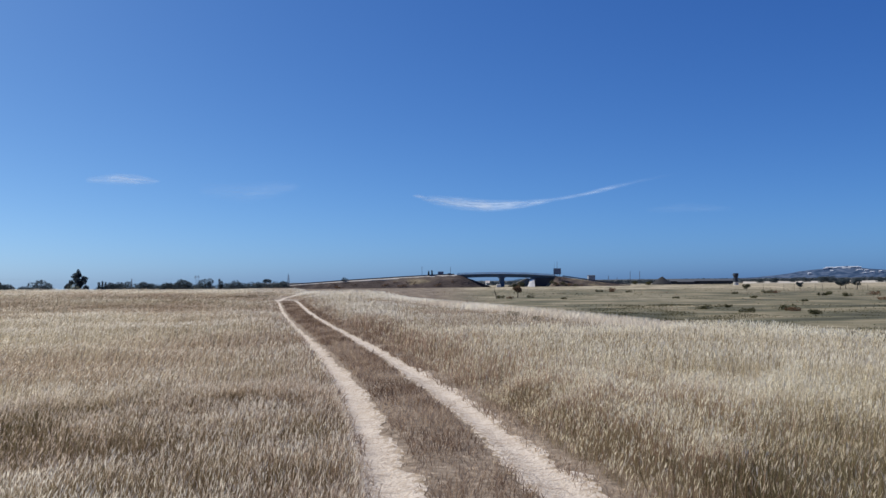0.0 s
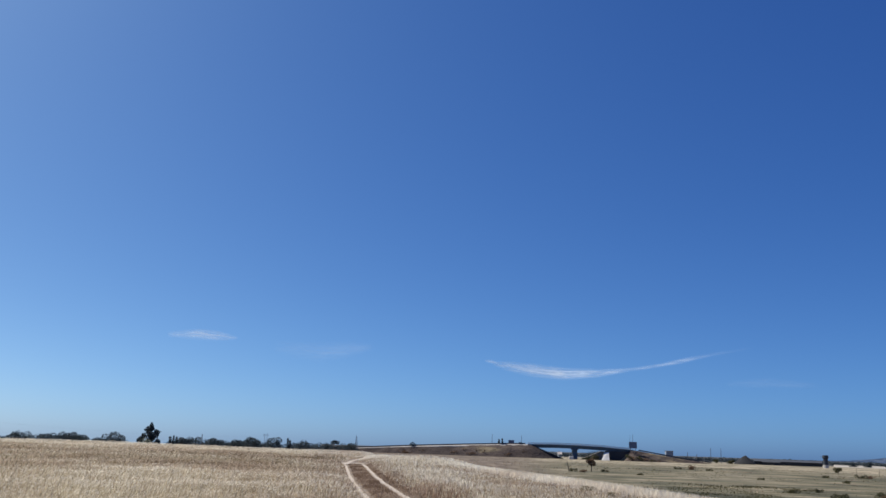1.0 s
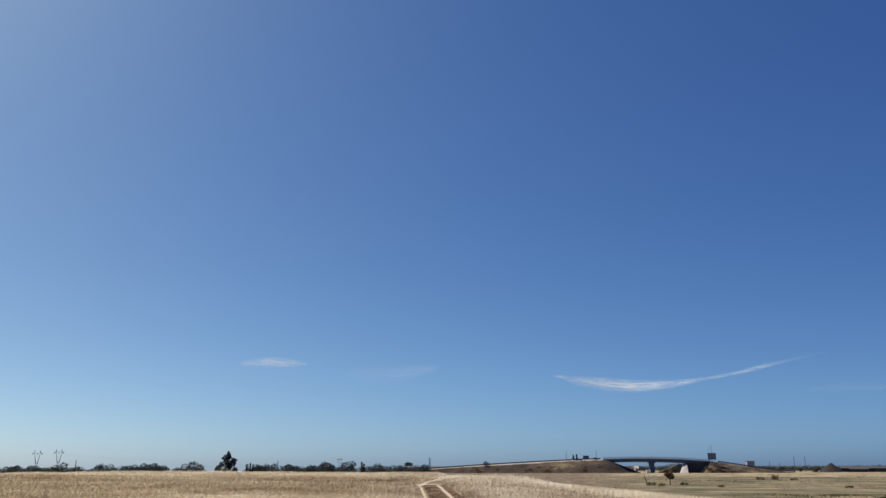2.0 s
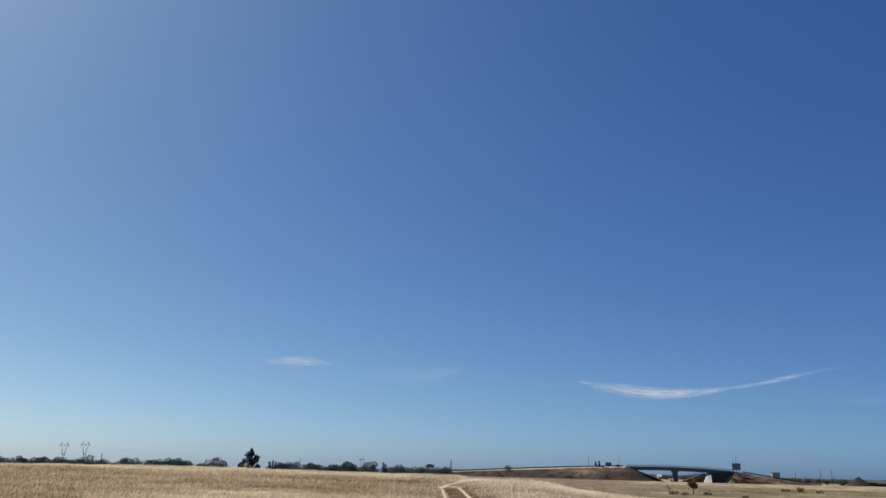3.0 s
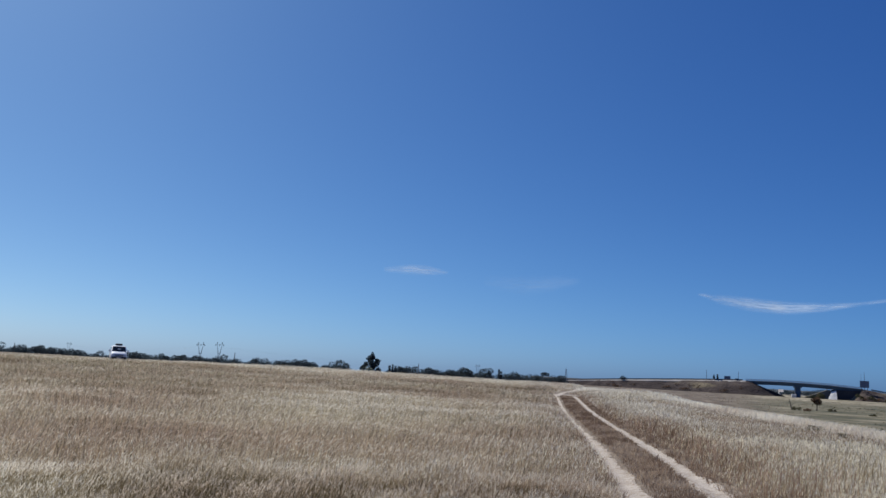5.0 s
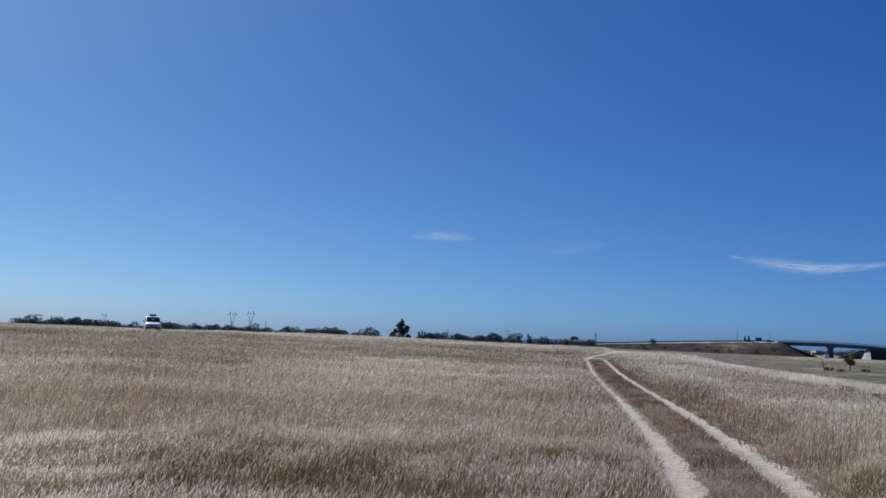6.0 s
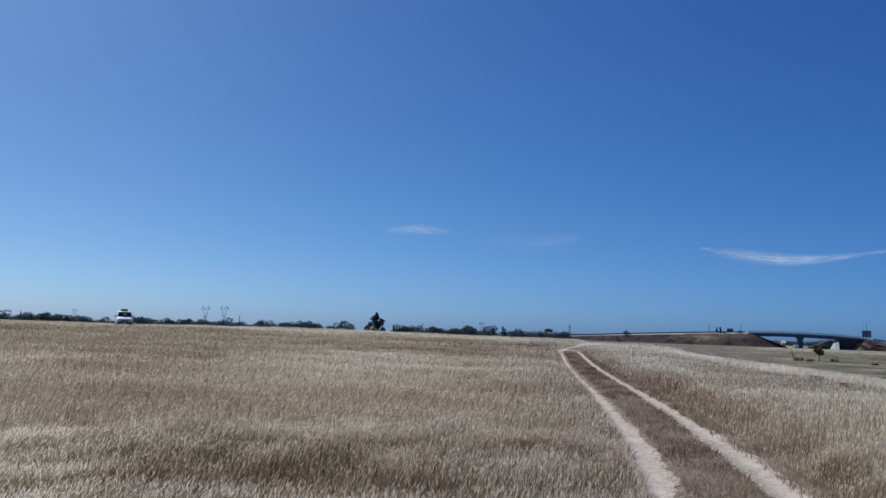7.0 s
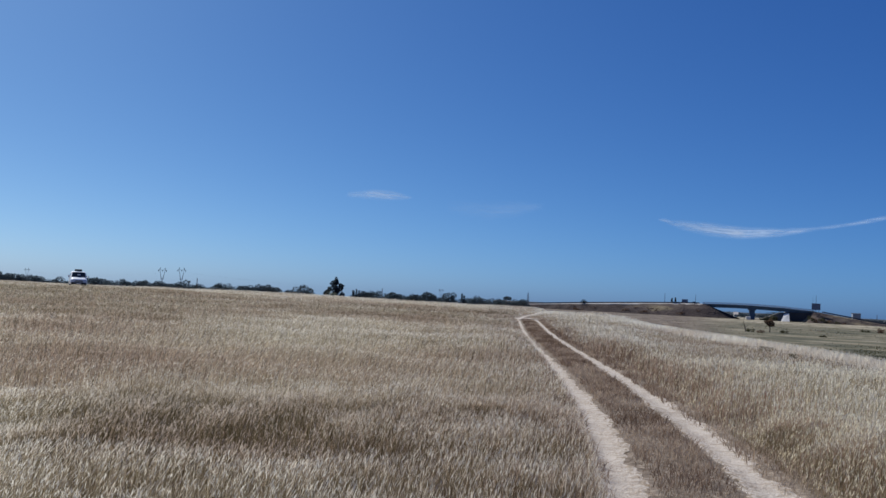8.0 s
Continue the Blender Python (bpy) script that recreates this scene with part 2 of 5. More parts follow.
def bank_material(name, lift):
    """Earth with patches of dry grass; lift moves it from bare to grassy."""
    m, n, l, b = material(name, 0.95)
    earth = ramp(n, l, noise_of(n, l, 0.07, 9, stretch=(0.7, 1, 2.2)), [(0.39 - lift, (0.030, 0.020, 0.021)), (0.46 - lift, (0.058, 0.042, 0.041)), (0.53 - lift, (0.085, 0.066, 0.054)), (0.60 - lift, (0.20, 0.16, 0.10)), (0.70 - lift, (0.30, 0.25, 0.165))])
    clods = ramp(n, l, noise_of(n, l, 0.9, 6), [(0.3, (0.025, 0.018, 0.015)), (0.6, (0.085, 0.064, 0.046))])
    l.new(blend(n, l, 0.28, earth, clods), b.inputs["Base Color"])
    bump(n, l, b, noise_of(n, l, 0.9, 6), 0.9, 0.6)
    return m


def hill_material():
    m, n, l, b = material("hazy_wooded_hill", 1.0)
    # woodland tones with the blue of distance haze put into them
    c = ramp(n, l, noise_of(n, l, 0.05, 8, stretch=(1, 1, 2.2)), [(0.38, (0.022, 0.042, 0.082)), (0.5, (0.048, 0.074, 0.125)), (0.64, (0.08, 0.105, 0.155))])
    l.new(c, b.inputs["Base Color"])
    b.inputs["Specular IOR Level"].default_value = 0.0
    return m


def cloud_material(name, density):
    """Wispy ice cloud: white, thin, frayed by noise; the sheet's own 'veil' value fades it to its rim."""
    m = bpy.data.materials.new(name)
    m.use_nodes = True
    n, l = m.node_tree.nodes, m.node_tree.links
    n.remove(n["Principled BSDF"])
    f = noise_of(n, l, 0.05, 10, "object", (0.22, 0.22, 1.0))
    rag = n.new("ShaderNodeMapRange")
    rag.inputs["From Min"].default_value, rag.inputs["From Max"].default_value = 0.22, 0.74
    l.new(f, rag.inputs["Value"])
    times = n.new("ShaderNodeMath")
    times.operation = "MULTIPLY"
    l.new(rag.outputs[0], times.inputs[0])
    l.new(attr(n, "veil"), times.inputs[1])
    gain = n.new("ShaderNodeMath")
    gain.operation, gain.use_clamp = "MULTIPLY", True
    l.new(times.outputs[0], gain.inputs[0])
    gain.inputs[1].default_value = density
    d, t, clear = n.new("ShaderNodeBsdfDiffuse"), n.new("ShaderNodeBsdfTranslucent"), n.new("ShaderNodeBsdfTransparent")
    d.inputs[0].default_value = t.inputs[0].default_value = (0.72, 0.85, 1.0, 1)
    both, out = n.new("ShaderNodeMixShader"), n.new("ShaderNodeMixShader")
    both.inputs[0].default_value = 0.5
    l.new(d.outputs[0], both.inputs[1])
    l.new(t.outputs[0], both.inputs[2])
    l.new(gain.outputs[0], out.inputs[0])
    l.new(clear.outputs[0], out.inputs[1])
    l.new(both.outputs[0], out.inputs[2])
    l.new(out.outputs[0], n["Material Output"].inputs[0])
    return m


GROUND, DIRT, BANK, HILL = ground_material(), dirt_material(), bank_material("bare_earth_bank", -0.15), hill_material()
BANK_DRY = bank_material("dry_grass_bank", -0.01)


# ---------------------------------------------------------------- mesh helpers
def mesh_object(name, bm, mat, parent=None, label=""):
    me = bpy.data.meshes.new(name)
    bm.to_mesh(me)
    bm.free()
    for one in (mat if isinstance(mat, (list, tuple)) else [mat]):
        me.materials.append(one)
    ob = new(name, me)
    if parent:
        ob.parent = parent
    return tagged(ob, label)


def part(name, bm, mat, parent, label=""):
    return mesh_object(name, bm, mat, parent, label)


def quads(name, verts, faces, mat, vary=None, attribute="vary", smooth=False):
    """A mesh object from arrays of places and of four corners each."""
    me = bpy.data.meshes.new(name)
    me.vertices.add(len(verts))
    me.vertices.foreach_set("co", np.asarray(verts, np.float32).ravel())
    me.loops.add(len(faces) * 4)
    me.loops.foreach_set("vertex_index", np.asarray(faces, np.int32).ravel())
    me.polygons.add(len(faces))
    me.polygons.foreach_set("loop_start", np.arange(0, 4 * len(faces), 4, dtype=np.int32))
    me.update(calc_edges=True)
    if vary is not None:
        me.attributes.new(attribute, "FLOAT", "POINT").data.foreach_set("value", np.asarray(vary, np.float32))
    me.polygons.foreach_set("use_smooth", np.full(len(faces), smooth))
    for one in (mat if isinstance(mat, (list, tuple)) else [mat]):
        me.materials.append(one)
    return new(name, me)


def thing(name, place, label, category, group="", turn=0.0):
    ob = new(name)
    ob.matrix_basis = pose(*place, 0, 0, turn)
    return tagged(ob, label, category, group)


def box(bm, x0, x1, y0, y1, z0, z1, bevel=0.0):
    m = Matrix.LocRotScale(((x0 + x1) / 2, (y0 + y1) / 2, (z0 + z1) / 2), None, (x1 - x0, y1 - y0, z1 - z0))
    got = bmesh.ops.create_cube(bm, size=1, matrix=m)
    if bevel:
        edges = {e for v in got["verts"] for e in v.link_edges}
        bmesh.ops.bevel(bm, geom=list(edges), offset=bevel, segments=2, affect="EDGES", profile=0.5)
    return bm


def rod(bm, p, q, r0, r1=None, sides=8):
    """A tapered round bar from p to q."""
    p, q = Vector(p), Vector(q)
    d = q - p
    m = Matrix.Translation((p + q) / 2) @ d.to_track_quat("Z", "Y").to_matrix().to_4x4()
    bmesh.ops.create_cone(bm, cap_ends=True, segments=sides, radius1=r0, radius2=r0 if r1 is None else r1, depth=d.length, matrix=m)
    return bm


def polar(az, d):
    return -d * math.sin(radians(az)), d * math.cos(radians(az))


def height_at(el, d):
    """The height of what is seen at an elevation, d metres off."""
    return 1.8 + d * math.tan(radians(el))


def smooth(x, lo, hi):
    t = np.clip((np.asarray(x, float) - lo) / (hi - lo), 0, 1)
    return t * t * (3 - 2 * t)


def lattice(ix, iy, seed):
    h = np.sin(ix * 127.1 + iy * 311.7 + seed * 74.7) * 43758.5453
    return h - np.floor(h)


def wave(x, y, scale, seed=0):
    """Smooth value noise, 0 to 1, for arrays."""
    x, y = np.asarray(x, float) * scale, np.asarray(y, float) * scale
    ix, iy = np.floor(x), np.floor(y)
    fx, fy = x - ix, y - iy
    fx, fy = fx * fx * (3 - 2 * fx), fy * fy * (3 - 2 * fy)
    top = lattice(ix, iy, seed) * (1 - fx) + lattice(ix + 1, iy, seed) * fx
    low = lattice(ix, iy + 1, seed) * (1 - fx) + lattice(ix + 1, iy + 1, seed) * fx
    return top * (1 - fy) + low * fy


# ---------------------------------------------------------------- the lie of the land
BEND = np.polyfit([7.3, 10.46, 14.0, 19.3, 25.5, 40.9, 66.0], [0.28, -0.22, -0.87, -1.95, -3.33, -6.80, -12.1], 4)
GAUGE = 0.74


def track_x(y):
    """The middle of the dirt track."""
    y = np.asarray(y, float)
    inside = np.polyval(BEND, np.clip(y, 3, 66))
    slope = np.polyval(np.polyder(BEND), 66.0)
    return inside + np.where(y > 66, (y - 66) * slope, 0) + np.where(y < 3, (y - 3) * -0.13, 0)


def across(x, y):
    return np.asarray(x, float) - track_x(y)


PLAIN = -1.9


def rim(y):
    """How far to the right of the track the field reaches before it drops to the plain."""
    return np.interp(y, [12, 24, 34, 42, 58, 72, 86, 110], [12.0, 12.3, 12.6, 12.5, 11.2, 9.2, 6.9, 4.8])


def land(x, y):
    """The ground's height."""
    x, y = np.asarray(x, float), np.asarray(y, float)
    u, d = across(x, y), np.hypot(x, y)
    field = 0.004 * np.clip(y, -40, 150) + 0.27 * smooth(-x, 34, 64) * (1 - smooth(-x, 66, 96)) + 0.14 * (wave(x, y, 0.045, 3) - 0.5) * smooth(d, 10, 40)
    field = field + 0.34 * np.exp(-((x + 7.0) / 4.6) ** 2 - ((y - 76) / 15) ** 2)
    fall = smooth(y, 135, 270)
    beyond = -3.5 - 0.0092 * np.clip(d - 270, 0, 400) - 0.022 * np.clip(d - 670, 0, 4300)
    left = field * (1 - fall) + beyond * fall
    edge = rim(y) - 1.3 + 1.0 * (wave(y, 0 * y, 0.05, 8) - 0.5)
    right = smooth(u, edge, edge + 8.5)
    low = PLAIN + 0.10 * (wave(x, y, 0.02, 5) - 0.5) * smooth(d, 60, 120) * (1 - smooth(d, 300, 400))
    z = left * (1 - right) + low * right
    rut = np.exp(-((np.abs(u) - GAUGE) / 0.22) ** 2) * (1 - smooth(y, 66, 72))
    return z - 0.05 * rut


def land_at(x, y):
    return float(land(x, y))


def make_ground():
    fine = np.arange(-1.6, 1.601, 0.08)
    out, step = [1.6], 0.1
    while out[-1] < 5200:
        out.append(out[-1] + step)
        step *= 1.085
    out = np.array(out[1:])
    us = np.concatenate([-out[::-1], fine, out])
    ahead, step = list(np.arange(0, 80, 0.35)), 0.4
    while ahead[-1] < 4950:
        ahead.append(ahead[-1] + step)
        step *= 1.06
    ys = np.concatenate([[-3000, -1200, -500, -250, -120, -60, -30, -18, -10, -5, -2, -1], ahead])
    u, y = np.meshgrid(us, ys)
    x = u + track_x(y)
    z = land(x, y)
    rows, cols = u.shape
    i = np.arange(rows * cols).reshape(rows, cols)
    faces = np.stack([i[:-1, :-1], i[:-1, 1:], i[1:, 1:], i[1:, :-1]], -1).reshape(-1, 4)
    low = smooth(across(x, y) - rim(y), 0.5, 3.5)
    ob = quads("ground", np.stack([x, y, z], -1).reshape(-1, 3), faces, GROUND, low.ravel(), "lowland", True)
    d = np.hypot(x, y)
    side = x / np.maximum(y, 1)
    middle = smooth(side, -0.06, 0.02) * (1 - smooth(side, 0.20, 0.28))
    bands = smooth(0.6 * wave(d, side * 900, 0.024, 57) + 0.4 * wave(d, side * 900, 0.06, 58), 0.36, 0.62)
    moist = middle * (1 - smooth(d, 285, 335)) * (0.72 + 0.5 * bands)
    moist = moist + smooth(side, 0.20, 0.28) * (1.3 * np.exp(-((d - 98) / 38) ** 2) + (0.62 + 0.55 * bands) * smooth(d, 100, 150) * (1 - smooth(d, 270, 330)))
    russet = (1 - smooth(side, -0.02, 0.06)) * smooth(d, 60, 100)
    trodden = 1 - smooth(np.abs(across(x, y)), 1.0, 1.8)
    for key, value in (("moist", moist), ("russet", russet), ("trodden", trodden), ("wooded", smooth(d, 560, 680))):
        ob.data.attributes.new(key, "FLOAT", "POINT").data.foreach_set("value", value.ravel().astype(np.float32))
    return tagged(ob, "dry straw-coloured field sloping to a flat greenish plain", "ground", kind="structure")


make_ground()


def strip(ys, middle, half, lift=0.012):
    """A ragged band of bare dirt laid on the ground."""
    n = len(ys)
    cx = middle(ys)
    half = half * (1 - 0.48 * smooth(ys, 11, 34)) * (1 + 0.36 * (1 - smooth(ys, 5.5, 15)))
    w_l = half * (0.72 + 0.45 * wave(ys, ys * 0, 0.5, 1) + 0.55 * (wave(ys, ys * 0, 2.2, 2) - 0.5) + 0.4 * (wave(ys, ys * 0, 7.0, 3) - 0.5))
    w_r = half * (0.72 + 0.45 * wave(ys, ys * 0 + 7, 0.5, 4) + 0.55 * (wave(ys, ys * 0 + 9, 2.2, 5) - 0.5) + 0.4 * (wave(ys, ys * 0 + 9, 7.0, 6) - 0.5))
    ts = np.linspace(-1, 1, 11)
    x = cx[:, None] + np.where(ts < 0, w_l[:, None], w_r[:, None]) * ts
    y = np.repeat(ys[:, None], 11, 1)
    rim = np.repeat(np.abs(ts)[None] ** 2, n, 0) * 0.9 + 0.1
    z = land(x, y) + lift + 0.012 * (wave(x, y, 6, 9) - 0.5) - 0.010 * (np.abs(ts)[None] > 0.95)
    return np.stack([x, y, z], -1).reshape(-1, 3), rim.ravel(), n


def make_track():
    verts, rims, faces, base = [], [], [], 0
    ys = np.concatenate([np.arange(-12, 40, 0.08), np.arange(40, 68, 0.2)])
    for side in (-GAUGE, GAUGE):
        v, r, n = strip(ys, lambda q, s=side: track_x(q) + s, 0.25)
        verts.append(v), rims.append(r)
        i = base + np.arange(n * 11).reshape(n, 11)
        faces.append(np.stack([i[:-1, :-1], i[:-1, 1:], i[1:, 1:], i[1:, :-1]], -1).reshape(-1, 4))
        base += n * 11
    # the bare patch where the ruts run together, and the way on over the rise
    ts = np.linspace(-1, 1, 11)
    cy = np.concatenate([np.arange(66.5, 74, 0.25), np.arange(74, 120, 1.0)])
    n = len(cy)
    cx = np.interp(cy, [66, 72, 79, 98, 118], [-12.6, -13.6, -14.6, -16.7, -18.7])
    half = 0.24 + 1.25 * np.exp(-((cy - 68.4) / 1.2) ** 2) + 0.2 * (wave(cy, cy * 0, 1.2, 12) - 0.5)
    x = cx[:, None] + half[:, None] * ts
    y = np.repeat(cy[:, None], 11, 1)
    z = land(x, y) + 0.035
    verts.append(np.stack([x, y, z], -1).reshape(-1, 3))
    rims.append(np.repeat(np.abs(ts)[None], n, 0).ravel())
    i = base + np.arange(n * 11).reshape(n, 11)
    faces.append(np.stack([i[:-1, :-1], i[:-1, 1:], i[1:, 1:], i[1:, :-1]], -1).reshape(-1, 4))
    ob = quads("dirt_track", np.concatenate(verts), np.concatenate(faces), DIRT, np.concatenate(rims), "rim", True)
    return tagged(ob, "two pale sandy wheel ruts worn through the dry field", "dirt track", kind="structure")


make_track()


# ---------------------------------------------------------------- grass
rng = np.random.default_rng(7)


def scatter(count, d0, d1, az0, az1, power):
    """Places round the viewpoint, in a fan; thinner with distance by that power."""
    k = 2.0 - power
    d = (d0 ** k + rng.random(count) * (d1 ** k - d0 ** k)) ** (1 / k)
    az = np.radians(az0 + rng.random(count) * (az1 - az0) + rng.normal(0, 2.5, count))
    return -d * np.sin(az), d * np.cos(az), d


def blades(x, y, h, w, lean, lean_dir, stops, taper):
    """Bent upright strips; stops are the shares of the height at which they have a cross-section, taper their widths."""
    n, k = len(x), len(stops)
    s, tp = np.array(stops)[None], np.array(taper)[None]
    face = rng.random(n) * np.pi
    z0 = land(x, y) - 0.01
    px = x[:, None] + np.cos(lean_dir)[:, None] * (lean * h)[:, None] * s ** 2.2
    py = y[:, None] + np.sin(lean_dir)[:, None] * (lean * h)[:, None] * s ** 2.2
    pz = z0[:, None] + h[:, None] * s * (1 - 0.25 * (lean ** 2)[:, None] * s)
    ox, oy = np.cos(face)[:, None] * w[:, None] * tp / 2, np.sin(face)[:, None] * w[:, None] * tp / 2
    v = np.stack([np.stack([px - ox, py - oy, pz], -1), np.stack([px + ox, py + oy, pz], -1)], 2)
    i = (np.arange(n)[:, None] * 2 * k + 2 * np.arange(k - 1)[None])[..., None]
    f = np.concatenate([i, i + 1, i + 3, i + 2], -1)
    return v.reshape(-1, 3), f.reshape(-1, 4)


def grass_object(name, sets, label):
    """sets: (verts, faces, vary per blade, corners per blade, material index)."""
    verts, faces, vary, index, base = [], [], [], [], 0
    for v, f, q, per, m in sets:
        verts.append(v), faces.append(f + base), vary.append(np.repeat(q, per)), index.append(np.broadcast_to(np.asarray(m, np.int32), (len(f),)))
        base += len(v)
    ob = quads(name, np.concatenate(verts), np.concatenate(faces), [STRAW_STALK, STRAW_HEAD, SHORT_GRASS, LOW_LEAF, PLAIN_GREEN, GREEN_STEM, RED_STALK, GOLD_HEAD, OLIVE_HEAD], np.concatenate(vary))
    ob.data.polygons.foreach_set("material_index", np.concatenate(index))
    return tagged(ob, label, "grass", kind="stuff")


def onward_x(y):
    """The single worn way that goes on over the rise past the ruts' end."""
    return np.interp(y, [66, 72, 79, 98, 118], [-12.6, -13.6, -14.6, -16.7, -18.7])


def tall_height(x, y):
    """How high the dry grass stands; nothing on the track."""
    u = across(x, y)
    tuftiness = 0.75 + 0.35 * wave(x, y, 0.25, 21) + 0.3 * (wave(x, y, 1.3, 22) - 0.5)
    u = u + np.where(y > 69, np.sign(u) * 4.0, 0)
    left = smooth(-u, 0.90, 1.08) * (0.68 + 0.32 * smooth(-u, 1.0, 1.9))
    tall = 1.0 + 0.13 * np.exp(-((y - 17) / 7) ** 2) * smooth(u, 2, 5) - 0.2 * smooth(y, 28, 45)
    short = smooth(y + 0.10 * u + 0.55 * np.clip(10.5 - u, 0, 5) + 2.0 * (wave(x, y, 0.35, 26) - 0.5), 25.5, 28.0) * smooth(u, 1.6, 3.2) * smooth(x / np.maximum(y, 1), -0.08, 0.0)
    right = tall * (1 - 0.66 * short) * smooth(u, 0.88, 1.75) * (1 - 0.85 * smooth(across(x, y) - rim(y), 0.4, 2.4))
    far_end = 1 - smooth(y, 128, 150)
    joint = 1 - 0.95 * np.exp(-(((x + 13.4) / 3.0) ** 2 + ((y - 70) / 3.6) ** 2))
    joint = joint * (1 - 0.9 * np.exp(-(((x - onward_x(y)) / 1.3) ** 2)) * smooth(y, 66, 72) * (1 - smooth(y, 112, 122)))
    return (0.46 * left + 0.56 * right) * tuftiness * far_end * joint


def stalk_at(x, y, h, lean, way, s):
    """A place on each bent stalk at the share s of its height."""
    return x + np.cos(way) * lean * h * s ** 2.2, y + np.sin(way) * lean * h * s ** 2.2, land(x, y) - 0.01 + h * s * (1 - 0.25 * lean ** 2 * s)


def seed_heads(hx, hy, hz, turn, length, tilt, bow, wide, steps):
    """Slender spindles that start at the stalks' tips, tilted and bowing over."""
    m = len(hx)
    face = rng.random(m) * np.pi
    share = np.linspace(0.2, 1.0, steps)[None]
    angle = tilt[:, None] + bow[:, None] * share
    out = np.concatenate([np.zeros((m, 1)), np.cumsum(np.sin(angle), 1)], 1) * length[:, None] / steps
    up = np.concatenate([np.zeros((m, 1)), np.cumsum(np.cos(angle), 1)], 1) * length[:, None] / steps
    tp = np.array({3: [0.35, 1.0, 0.8, 0.1], 2: [0.4, 1.0, 0.15]}[steps])[None]
    px, py, pz = hx[:, None] + np.cos(turn)[:, None] * out, hy[:, None] + np.sin(turn)[:, None] * out, hz[:, None] + up
    ox, oy = np.cos(face)[:, None] * wide[:, None] * tp / 2, np.sin(face)[:, None] * wide[:, None] * tp / 2
    v = np.stack([np.stack([px - ox, py - oy, pz], -1), np.stack([px + ox, py + oy, pz], -1)], 2).reshape(-1, 3)
    i = (np.arange(m)[:, None] * (2 * steps + 2) + 2 * np.arange(steps)[None])[..., None]
    return v, np.concatenate([i, i + 1, i + 3, i + 2], -1).reshape(-1, 4)


